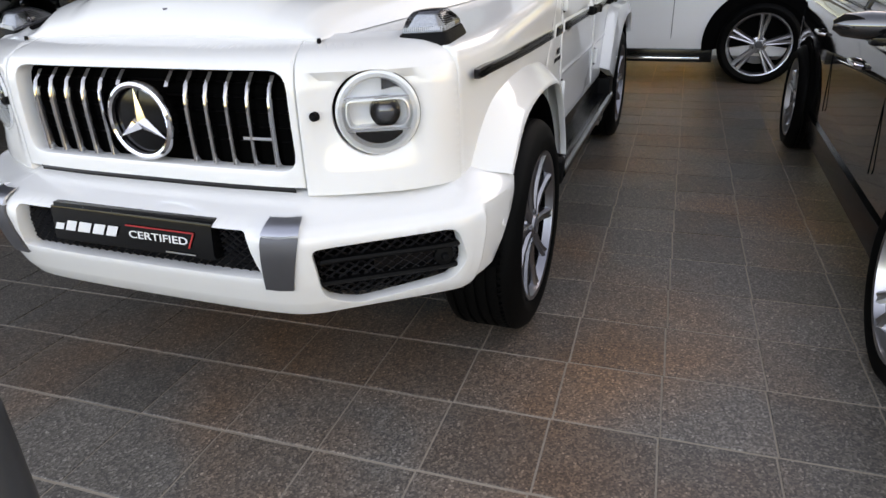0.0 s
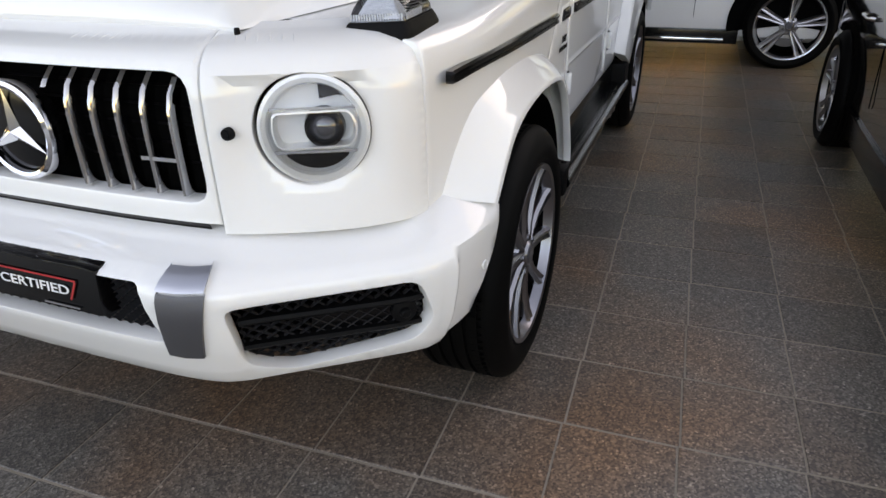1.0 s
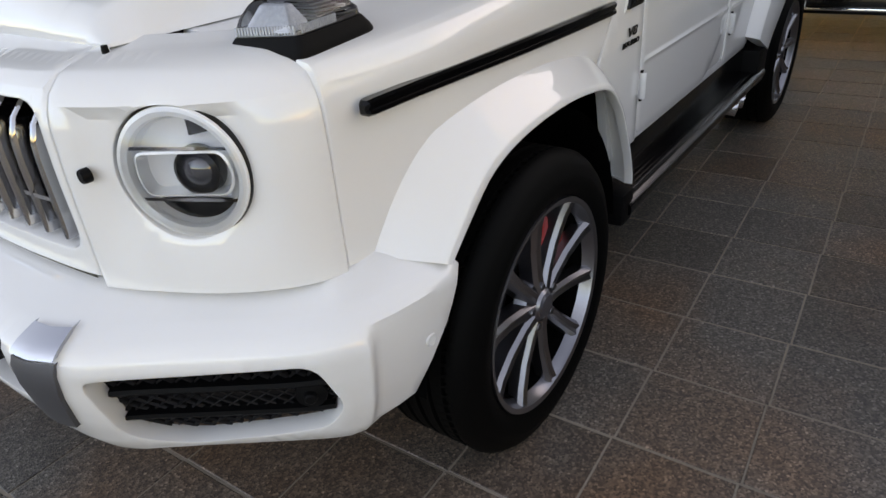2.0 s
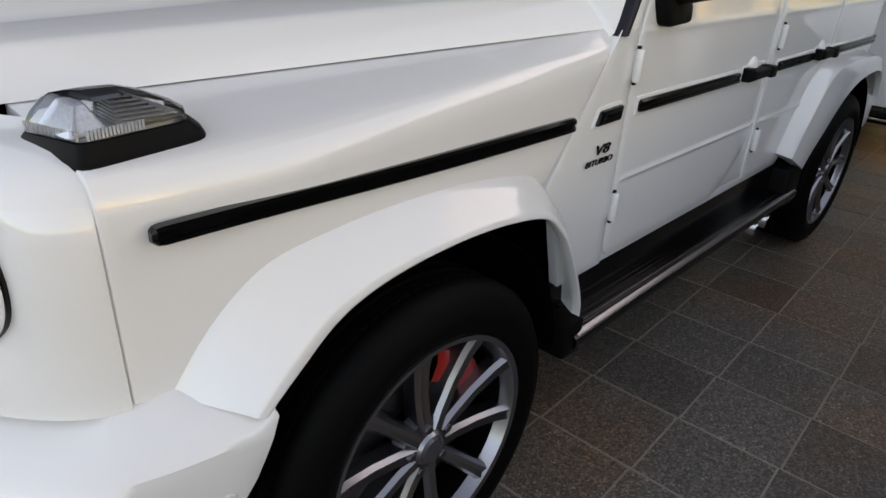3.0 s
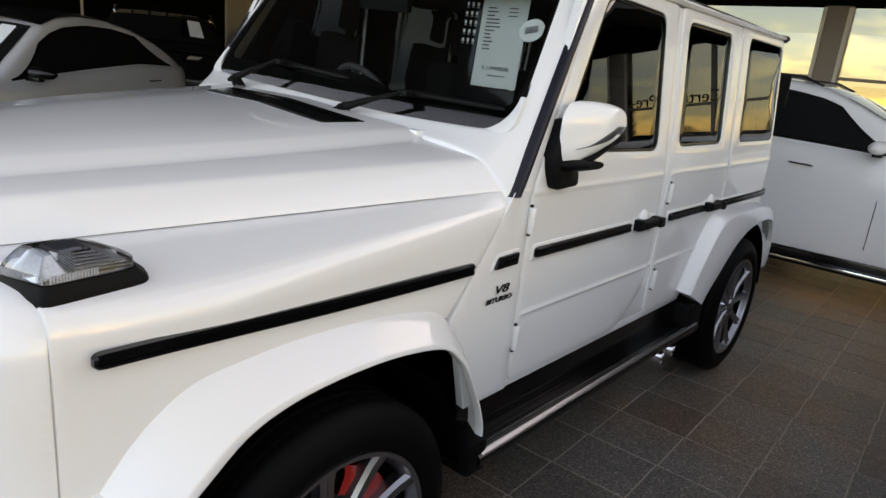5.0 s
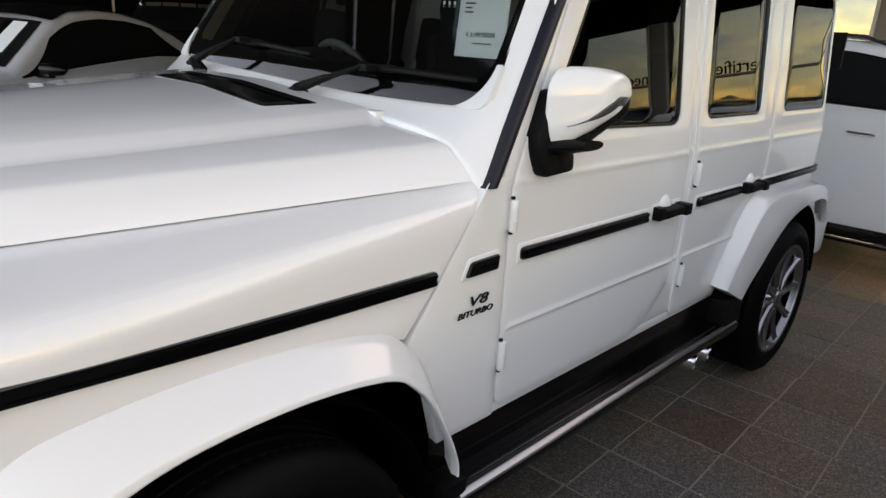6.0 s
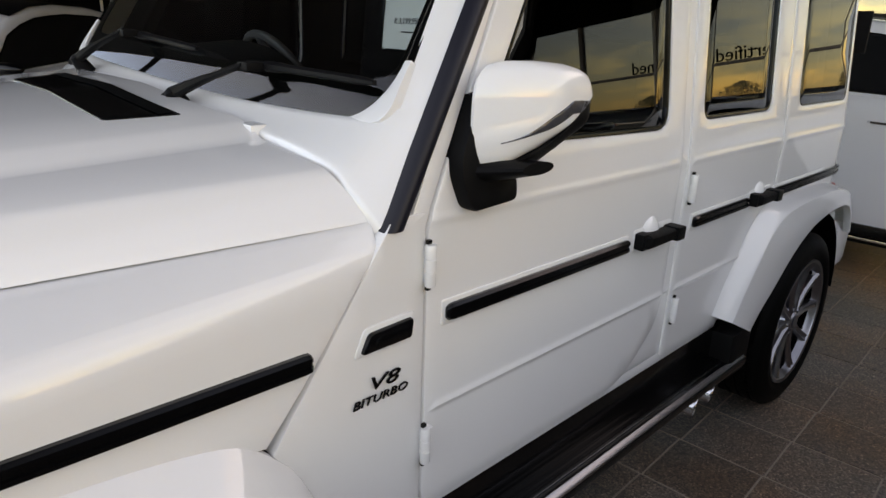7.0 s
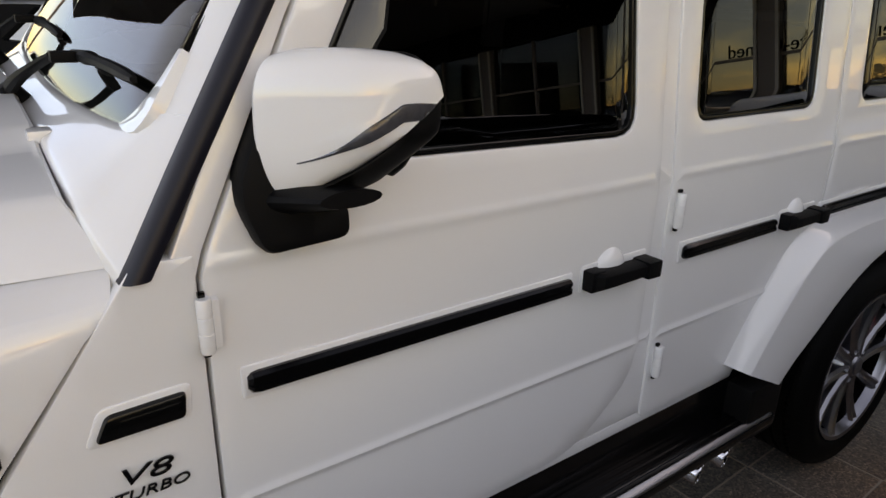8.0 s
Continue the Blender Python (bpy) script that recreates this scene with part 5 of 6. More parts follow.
part("inside_mirror", fresh_box(-0.13, 0.13, 0.93, 0.96, 1.70, 1.775, bevel=0.012), TRIM, suv)


# price sheet standing on the dashboard behind the glass
def upright(u, v, d):
    return u, 1.080 + 0.10 * (v - 1.48) - d, v


price = part("price_sheet", sheet([(0.345, 1.478), (0.548, 1.478), (0.548, 1.785), (0.345, 1.785)], [], upright, 0.1, 0.0005, 0.001), PAPER, suv, "white printed price sheet behind the windscreen")
part("icon_panel", sheet([(0.262, 1.45), (0.341, 1.45), (0.341, 1.80), (0.262, 1.80)], [], upright, 0.1, 0.0005, 0.001), BLACK, price, "black panel with small white icons")
part("sheet_stand", sheet([(0.262, 1.37), (0.548, 1.37), (0.548, 1.474), (0.262, 1.474)], [], upright, 0.1, 0.0005, 0.003), BLACK, price, "black stand of the price sheet")
sheet_m = Matrix.Translation(upright(0.4465, 1.53, 0.002)) @ Matrix.Rotation(radians(84.3), 4, "X")
words("R 3,199,950.00", 0.020, sheet_m @ Matrix.Translation((0.0, 0.015, 0)), INK, price, "price_lettering", 0.0002)
bm = bmesh.new()
rr = random.Random(4)
for k in range(12):
    wd = rr.uniform(0.025, 0.07)
    y = 0.08 + 0.013 * k
    box(bm, -0.075, -0.075 + wd, y, y + 0.004, 0, 0.0004, m=sheet_m)
    if k > 8:
        box(bm, 0.02, 0.06, y, y + 0.003, 0, 0.0004, m=sheet_m)
box(bm, -0.03, 0.05, -0.012, -0.009, 0, 0.0004, m=sheet_m)
part("print_lines", bm, INK, price, flat=True)
bm = bmesh.new()
for r in range(5):
    for c in range(3):
        x, y = -0.176 + 0.024 * c, 0.10 + 0.032 * r
        box(bm, x, x + 0.010, y, y + 0.012, 0, 0.0004, m=sheet_m)
        box(bm, x - 0.001, x + 0.012, y - 0.006, y - 0.0045, 0, 0.0004, m=sheet_m)
part("icons", bm, WHITEINK, price, flat=True)
p0, p1, p2 = (Vector(screen_map(a, b, -0.009)) for a, b in ((0.745, 1.675), (0.765, 1.675), (0.745, 1.695)))
ux, uy = (p1 - p0).normalized(), (p2 - p0).normalized()
q = Matrix((ux, uy, ux.cross(uy))).transposed().to_4x4()
q.translation = p0
part("licence_disc", lathe([(0, 0.0), (0.036, 0.0), (0.040, 0.001), (0.043, 0.0), (0.043, -0.003)], q, 40), PAPER, price, "round licence disc holder")
part("disc_print", fresh_box(-0.022, 0.022, -0.012, 0.014, 0.001, 0.0015, m=q @ Matrix.Rotation(radians(15), 4, "Z")), SATIN, price, flat=True)


# the body leans a little, its far side standing higher on the springs
for ob in suv.children_recursive:
    if ob.type == "MESH":
        for v in ob.data.vertices:
            d = 0.45 - v.co.x
            if d > 0 and v.co.z > 0.75 and v.co.y > -0.66:
                v.co.z += 0.048 * d * d / (d + 0.2) * smooth(0.75, 1.1, v.co.z) * smooth(-0.66, -0.1, v.co.y)


# ---- other parked cars ----
def parked_car(name, label, m, paint, wb, front, rear, half, belt, roofline, win, wheel_r=0.36, rim=0.25, spokes=10, paired=0.0, rails=False, clad=False, group="", dark_roof=False, sheet_on=False):
    """A closed car facing -y with its front axle above the local origin. belt and roofline: (y, z) along it; win: glazed stretches of its sides."""
    car = thing(name, label, "car", m, group)
    by, bz = zip(*belt)
    ry, rz = zip(*roofline)

    def section(y):
        k = min(1, max(0, (y + front) / (front + wb + rear)))
        taper = (max(0, 0.12 - k) / 0.12) ** 2 * 0.20 + (max(0, k - 0.9) / 0.1) ** 2 * 0.12
        w = half - taper
        zb, zr = float(np.interp(y, by, bz)), float(np.interp(y, ry, rz))
        up = max(0.0, zr - zb - 0.03)
        wr = w - 0.08 - 0.33 * min(up, 0.55)
        z0 = 0.27 + 0.10 * (max(0, 0.06 - k) / 0.06) + 0.10 * (max(0, k - 0.94) / 0.06)
        pts = [(w - 0.10, z0 - 0.05), (w - 0.03, z0), (w - 0.005, z0 + 0.10), (w - 0.012, z0 + 0.20), (w, lerp(z0 + 0.2, zb, 0.55)), (w - 0.004, zb - 0.10), (w - 0.018, zb - 0.05), (w - 0.05, zb - 0.006), (w - 0.075, zb + 0.004)]
        pts += [(lerp(w - 0.08, wr, a), lerp(zb + 0.006, zr - 0.045, a)) for a in (0.25, 0.5, 0.75, 1.0)]
        pts += [(wr - 0.03, zr - 0.016), (wr - 0.10, zr - 0.003), (wr * 0.45, zr + 0.012), (0, zr + 0.015)]
        return pts
    ys = sorted(set(np.linspace(-front, wb + rear, 46)) | set(ry) | set(by))
    rows = []
    for y in ys:
        half_pts = section(y)
        rows.append([Vector((-x, y, z)) for x, z in half_pts] + [Vector((x, y, z)) for x, z in half_pts[-2::-1]])
    body = part("body", loft(rows, caps=True), paint, car, angle=40)
    for s in (-1, 1):
        for y0, y1, slope0, slope1 in win:
            g = []
            for a in np.linspace(0.06, 0.90, 7):
                row = []
                for t in np.linspace(0, 1, 9):
                    ya = lerp(y0 + slope0 * a, y1 - slope1 * a, t)
                    zb, zr = float(np.interp(ya, by, bz)), float(np.interp(ya, ry, rz))
                    up = max(0.0, zr - zb - 0.03)
                    w = half
                    wr = w - 0.08 - 0.33 * min(up, 0.55)
                    row.append(Vector((s * (lerp(w - 0.08, wr, a) + 0.006), ya, lerp(zb + 0.006, zr - 0.045, a))))
                g.append(row)
            pane = part("side_window", loft(g), DARKPANE, car, "dark side window")
            rim_line = [r[0] for r in g] + g[-1][1:] + [r[-1] for r in g[-2::-1]] + g[0][-2::-1]
            part("window_trim", tube(rim_line, 0.009, 6, caps=False), BLACK, pane)
        for y in (0.0, wb):
            c = spin(s * (half - 0.006), y, wheel_r, s)
            # dark disc on the flank stands in for the shaded arch opening
            part("arch_trim", lathe([(wheel_r + 0.15 if clad else wheel_r + 0.055, -0.03), (wheel_r + 0.145 if clad else wheel_r + 0.05, 0.012), (wheel_r + 0.035, 0.014), (wheel_r + 0.025, 0.008), (0.0, 0.006)], c, 40, start=radians(-8 if s > 0 else 172) + math.pi * (0.5 if s < 0 else 0.5), turn=radians(196)), DARK, car, "dark arch trim with a disc for the shaded opening")
            make_wheel(car, s * (half + 0.05), y, s, wheel_r, rim, 0.22, spokes, 12, WHEELTWO, paired, False)
        # mirror
        ym = win[0][0] + 0.18
        zb = float(np.interp(ym, by, bz))
        rows = []
        for t, sc in ((0, 0.5), (0.1, 0.9), (0.5, 1.0), (0.85, 0.8), (1.0, 0.3)):
            x = half - 0.02 + 0.24 * t
            rows.append([Vector((s * x, ym + 0.03 * t + 0.06 * sc * math.cos(a), zb + 0.07 + 0.055 * sc * math.sin(a))) for a in (math.tau * k / 14 for k in range(14))])
        mirror = part("door_mirror", loft(rows, closed=True, caps=True), BLACK if dark_roof else paint, car)
        part("mirror_foot", fresh_box(min(s * (half - 0.06), s * (half + 0.08)), max(s * (half - 0.06), s * (half + 0.08)), ym - 0.02, ym + 0.05, zb - 0.005, zb + 0.035, bevel=0.01), BLACK, mirror)
        if rails:
            rail = [(s * (half - 0.29), y, float(np.interp(y, ry, rz)) + h) for y, h in ((win[0][0] + 0.75, 0.0), (win[0][0] + 0.9, 0.035), (wb * 0.75, 0.04), (wb + 0.25, 0.035), (wb + 0.4, 0.0))]
            part("roof_rail", tube(rail, 0.016, 8), CHROME, car, "chrome roof rail")
        zs = 0.31
        part("sill_cover", fresh_box(min(s * (half - 0.05), s * (half + 0.005)), max(s * (half - 0.05), s * (half + 0.005)), wheel_r + 0.03, wb - wheel_r - 0.03, zs - 0.11, zs + 0.025, bevel=0.015), BLACK, car)
        if clad:
            part("side_step", fresh_box(min(s * (half - 0.02), s * (half + 0.05)), max(s * (half - 0.02), s * (half + 0.05)), wheel_r + 0.15, wb - wheel_r - 0.12, zs - 0.075, zs - 0.055, bevel=0.006), CHROME, car, "bright side step")
        yh = win[0][1] - 0.25
        for y in (yh - 0.30, yh + 0.75):
            zb = float(np.interp(y, by, bz))
            part("door_handle", tube([(s * (half + 0.0), y, zb - 0.16), (s * (half + 0.028), y + 0.02, zb - 0.155), (s * (half + 0.028), y + 0.17, zb - 0.15), (s * (half + 0.0), y + 0.19, zb - 0.15)], 0.010, 8), CHROME, car)
        for y in (win[0][0] + 0.12, yh + 0.42):
            zb = float(np.interp(y, by, bz))
            part("door_gap", tube([(s * (half - 0.004), y, 0.44), (s * (half + 0.0002), y, 0.7), (s * (half - 0.007), y, zb - 0.1), (s * (half - 0.05), y, zb - 0.007)], 0.0028, 5, caps=False), DARK, car)
    # screens
    i0 = win[0][0]
    for (ya, yb, up) in ((i0 - 0.05, i0 + 0.62, 1), (wb + rear - 0.15, wb + rear - 0.55, 0)):
        g = []
        for t in np.linspace(0.1, 0.92, 6):
            y = lerp(ya, yb, t)
            zr = float(np.interp(y, ry, rz)) + 0.018
            w = half - 0.20 - 0.33 * min(max(0.0, zr - float(np.interp(y, by, bz)) - 0.05), 0.55)
            g.append([Vector((w * q, y - (0.006 if up else -0.006), zr + 0.004 - 0.02 * abs(q) ** 3)) for q in np.linspace(-1, 1, 9)])
        part("windscreen" if up else "rear_window", loft(g), DARKPANE, car, "dark glass")
    if dark_roof:
        rows = []
        for y in np.linspace(i0 + 0.60, wb + 0.05, 14):
            zr, zb = float(np.interp(y, ry, rz)), float(np.interp(y, by, bz))
            wr = half - 0.08 - 0.33 * min(max(0.0, zr - zb - 0.03), 0.55)
            rows.append([Vector((q * (wr - 0.05), y, zr + 0.012 + 0.045 * (1 - q * q) - 0.01 * abs(q))) for q in np.linspace(-1, 1, 13)])
        part("roof_panel", loft(rows), BLACK, car, "black glass roof")
    if sheet_on:
        for q0, q1, t0, t1, mat, lab in ((0.52, 0.80, 0.30, 0.86, PAPER, "white price sheet"), (0.36, 0.49, 0.30, 0.86, BLACK, "black icon panel")):
            g = []
            for t in np.linspace(t0, t1, 5):
                y = lerp(i0 - 0.05, i0 + 0.62, t)
                zr = float(np.interp(y, ry, rz)) + 0.018
                w = half - 0.20 - 0.33 * min(max(0.0, zr - float(np.interp(y, by, bz)) - 0.05), 0.55)
                g.append([Vector((w * q, y - 0.012, zr + 0.010 - 0.02 * abs(q) ** 3)) for q in np.linspace(q0, q1, 4)])
            part("price_sheet" if mat is PAPER else "icon_panel", loft(g), mat, car, lab)
    yf = -front + 0.02
    part("front_grille", fresh_box(-0.45, 0.45, yf - 0.03, yf + 0.05, 0.50, 0.72, bevel=0.02), BLACK, car)
    for s in (-1, 1):
        part("headlamp", fresh_box(min(s * 0.48, s * (half - 0.16)), max(s * 0.48, s * (half - 0.16)), yf - 0.01, yf + 0.16, 0.62, 0.76, bevel=0.03), LAMPLENS, car)
        part("tail_lamp", fresh_box(min(s * 0.45, s * (half - 0.12)), max(s * 0.45, s * (half - 0.12)), wb + rear - 0.14, wb + rear + 0.015, 0.80, 0.92, bevel=0.02), RED, car)
    return car


CARBLACK = shader("black_car_paint", (0.006, 0.006, 0.0065), 0.06, 0, 1.0, 0.1, 800, spec=0.8)
CARBLACK.node_tree.nodes["Principled BSDF"].inputs["Coat IOR"].default_value = 1.9
CARSILVER = shader("silver_grey_car_paint", (0.66, 0.67, 0.69), 0.35, 0.2, 1.0, 0.06, 900)
CARWHITE = shader("white_car_paint", (0.82, 0.81, 0.80), 0.35, 0, 1.0, 0.02, 900)
DARKPANE = shader("dark_car_glass", (0.008, 0.009, 0.010), 0.03, 0, 1.0)
WHEELTWO = shader("two_tone_alloy", (0.50, 0.50, 0.52), 0.28, 1, 0.3, 0.1, 200)
LAMPLENS = shader("lamp_glass", (0.5, 0.52, 0.55), 0.08, 0.2, 1.0)

suv_belt = [(-0.85, 0.98), (-0.5, 1.06), (0.05, 1.14), (0.4, 1.17), (3.0, 1.24), (3.7, 1.22)]
suv_roof = [(-0.85, 0.90), (-0.6, 1.06), (-0.05, 1.17), (0.27, 1.23), (1.0, 1.68), (1.35, 1.75), (2.0, 1.785), (3.0, 1.76), (3.45, 1.68), (3.72, 1.25)]
far_roof = [(-0.85, 0.90), (-0.6, 1.06), (-0.1, 1.14), (0.45, 1.20), (0.80, 1.38), (1.16, 1.555), (1.41, 1.66), (1.64, 1.705), (2.0, 1.735), (3.0, 1.71), (3.45, 1.63), (3.72, 1.25)]
white = parked_car("estate_car", "large white sport utility car standing crosswise", Matrix.Translation((2.06, 6.19, 0)) @ Matrix.Rotation(radians(90), 4, "Z"), CARWHITE, 2.99, 0.86, 0.93, 0.975, suv_belt, far_roof, [(0.72, 1.90, 0.62, 0.0), (1.96, 2.95, 0.0, 0.05), (3.0, 3.45, 0.0, 0.28)], 0.39, 0.302, 10, 0.20, True, True)
sedan_belt = [(-0.85, 0.74), (-0.5, 0.84), (0.4, 0.92), (0.7, 0.94), (2.8, 0.98), (3.6, 0.98)]
sedan_roof = [(-0.86, 0.66), (-0.6, 0.83), (0.35, 0.95), (0.60, 1.0), (1.35, 1.36), (1.8, 1.42), (2.3, 1.41), (2.9, 1.30), (3.45, 1.06), (3.77, 1.0)]
parked_car("saloon_car", "glossy black saloon parked beside the off-road car", Matrix.Translation((3.095, -0.06, 0)) @ Matrix.Rotation(radians(0.2), 4, "Z"), CARBLACK, 2.89, 0.84, 0.90, 0.92, sedan_belt, sedan_roof, [(0.72, 1.85, 0.55, 0.0), (1.90, 3.0, 0.0, 0.50)], 0.345, 0.255, 10, 0.12)
hatch_belt = [(-0.85, 0.86), (-0.5, 0.95), (0.4, 1.02), (0.7, 1.04), (2.4, 1.20), (3.3, 1.20)]
hatch_roof = [(-0.86, 0.78), (-0.6, 0.95), (0.35, 1.05), (0.60, 1.10), (1.2, 1.52), (1.45, 1.615), (1.75, 1.65), (2.1, 1.64), (2.45, 1.58), (2.8, 1.46), (3.1, 1.32), (3.3, 1.24)]
parked_car("coupe_car", "silver grey coupe with an arched dark side window", Matrix.Translation((-5.09, 0.05, 0)) @ Matrix.Rotation(radians(30), 4, "Z"), CARSILVER, 2.70, 0.84, 0.65, 0.90, hatch_belt, hatch_roof, [(0.62, 3.0, 0.52, 0.62)], 0.34, 0.25, 10, 0.12, dark_roof=True, sheet_on=True)
parked_car("dark_car", "black sport utility car in the dark hall", Matrix.Translation((-10.6, -3.6, 0)), CARBLACK, 2.99, 0.86, 0.93, 0.965, suv_belt, suv_roof, [(0.43, 1.85, 0.55, 0.0), (1.91, 2.95, 0.0, 0.05)], 0.372, 0.272, 10, 0.16, True, True, "dark cars in the hall")
for x, y, label in ((-7.98, 3.98, "tall black sport utility car facing out of the hall"), (-7.25, 6.08, "tall black sport utility car deep in the hall")):
    parked_car("dark_car", label, Matrix.Translation((x, y, 0)) @ Matrix.Rotation(radians(63), 4, "Z") @ Matrix.Scale(1.09, 4), CARBLACK, 2.99, 0.86, 0.93, 0.965, suv_belt, suv_roof, [(0.43, 1.85, 0.55, 0.0), (1.91, 2.95, 0.0, 0.05)], 0.372, 0.272, 10, 0.16, True, True, "dark cars in the hall", sheet_on=True)

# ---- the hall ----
# near-zero albedo and gloss put the hall's darkness into the wall colour
WALLDARK = shader("near_black_wall", (0.004, 0.0038, 0.004), 0.8, 0, 0, 0.15, 30, 0.2, 0.7, spec=0.03)
SOFFIT = shader("dark_soffit", (0.12, 0.11, 0.10), 0.7, 0, 0, 0.2, 20, 0.2, 0.5)
POST = shader("painted_column", (0.66, 0.58, 0.50), 0.5, 0, 0, 0.1, 30, 0.1, 1)
POSTDARK = shader("brown_mullion", (0.22, 0.165, 0.14), 0.45, 0.2, 0, 0.1, 40)
CREAM = shader("cream_wall", (0.55, 0.48, 0.38), 0.7, 0, 0, 0.1, 30, 0.1, 1)
# tint chosen to dim the sky beyond against the hall
PANE = pane_shader("sky_dimming_glass", (0.29, 0.335, 0.37))

# the canopy's open edge runs a little askew to the parked cars
bm = fresh_box(-12.4, 1.5, -0.40, 9.2, 3.25, 3.55)
for v in bm.verts:
    if v.co.y < 0:
        v.co.y = -0.565 + 0.008 * v.co.x
# unseen eastern part starts at y=5.6 to let sky onto the far car
ceiling = tagged(part("ceiling", box(bm, 1.5, 17.1, 5.6, 9.2, 3.25, 3.55), SOFFIT, flat=True), "dark flat canopy ceiling over the cars", "ceiling", kind="structure")
tagged(part("wall_west", fresh_box(-12.4, -12.2, 1.0, 7.5, 0.0, 3.25), WALLDARK, flat=True), "near-black hall wall", "wall", kind="structure")
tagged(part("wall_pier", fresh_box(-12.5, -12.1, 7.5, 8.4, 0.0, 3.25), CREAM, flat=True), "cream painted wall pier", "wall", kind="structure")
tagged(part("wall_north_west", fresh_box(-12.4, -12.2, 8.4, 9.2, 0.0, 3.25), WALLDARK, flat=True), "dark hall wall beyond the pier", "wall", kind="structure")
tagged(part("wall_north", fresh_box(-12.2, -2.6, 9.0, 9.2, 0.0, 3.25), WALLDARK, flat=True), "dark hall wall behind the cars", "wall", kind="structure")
high_window = thing("window_1", "high window with pale blinds in the hall wall", "window", kind="structure")
part("window_frame", fresh_box(-12.198, -12.15, 4.5, 7.0, 2.52, 2.58, bevel=0.01), POST, high_window)
BLIND = shader("pale_blind", (0.45, 0.5, 0.46), 0.7)
for k in range(6):
    part("blind", fresh_box(-12.195, -12.175, 4.55 + 0.405 * k, 4.90 + 0.405 * k, 2.59, 3.24), BLIND, high_window, flat=True)
part("wall_strip", fresh_box(-12.198, -12.17, 4.43, 4.47, 0.9, 3.24), POST, high_window, "pale upright strip", flat=True)

PANE_EAST = pane_shader("pale_tinted_glass", (0.62, 0.68, 0.70))
facade = thing("glass_facade", "glazed facade with brown columns and lettering", "facade", kind="structure")
YF = 9.0
for x in (-2.55, -0.17, 1.9, 4.66, 7.68, 10.36, 13.4, 16.2):
    column = part("column", fresh_box(x - 0.16, x + 0.16, YF - 0.09, YF + 0.11, 0, 3.25, bevel=0.008), POSTDARK, facade, "brown column")
    for e in (-0.155, 0.135):
        part("column_edge", fresh_box(x + e - 0.012, x + e + 0.032, YF - 0.115, YF - 0.085, 0, 2.72, bevel=0.005), POST, column, "pale edge of the column", flat=True)
for x in (3.2, 6.09, 9.02, 11.89, 14.8):
    part("mullion", fresh_box(x - 0.03, x + 0.03, YF - 0.04, YF + 0.06, 0, 2.74, bevel=0.005), POSTDARK, facade)
part("rail", fresh_box(-2.5, 17.0, YF - 0.03, YF + 0.03, 1.845, 1.885), POSTDARK, facade, flat=True)
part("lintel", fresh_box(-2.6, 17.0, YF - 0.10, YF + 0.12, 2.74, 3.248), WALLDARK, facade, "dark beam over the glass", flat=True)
# unseen east side, added to limit the light from there
for y in (8.6, 4.6, 1.2):
    part("column", fresh_box(16.78, 17.0, y - 0.12, y + 0.12, 0, 3.25, bevel=0.01), POSTDARK, facade)
    part("mullion", fresh_box(16.87, 16.92, y - 1.7, y - 1.64, 0, 3.25, bevel=0.005), POST, facade)
# paler tint past x=7 lets the sky reflect brighter from those bays
PANE_MID = pane_shader("sky_lifting_glass", (0.56, 0.63, 0.68))
edges = sorted([-2.55, -0.17, 1.9, 4.66, 7.68, 10.36, 13.4, 16.2, 3.2, 6.09, 9.02, 11.89, 14.8, 16.92])
for xa, xb in zip(edges, edges[1:]):
    part("pane", fresh_box(xa + 0.004, xb - 0.004, YF, YF + 0.012, 0.05, 2.74), PANE_MID if xa > 7 else PANE, facade, "tinted glass", flat=True)
# added east pane, its tint holds back low light
part("pane", fresh_box(16.93, 16.942, 0.5, YF, 0.05, 3.24), PANE_EAST, facade, "tinted glass", flat=True)
words("Certified Pre-Owned", 0.25, Matrix.Translation((4.14, YF - 0.05, 1.965)) @ Matrix.Rotation(radians(90), 4, "X"), DARK, facade, "sign_lettering", 0.008)

# a steel post in front of the cars
bollard = thing("bollard", "dark grey steel bollard with a domed top", "bollard", Matrix.Translation((0.420, -1.715, 0.0)))
part("post", lathe([(0.0, 0.745), (0.022, 0.742), (0.042, 0.732), (0.055, 0.714), (0.060, 0.69), (0.060, 0.02), (0.062, 0.0)], steps=40), shader("dark_steel_paint", (0.035, 0.042, 0.050), 0.35, 0.2, 0.4, 0.2, 90, 0.1, 3), bollard)
part("base_plate", lathe([(0.0, 0.012), (0.098, 0.012), (0.102, 0.008), (0.102, 0.0)], steps=40), STEEL, bollard)
for k in range(4):
    a = math.tau * (k + 0.5) / 4
    part("bolt", lathe([(0.0, 0.022), (0.007, 0.022), (0.009, 0.019), (0.009, 0.010)], Matrix.Translation((0.082 * math.cos(a), 0.082 * math.sin(a), 0)), 8), STEEL, bollard)

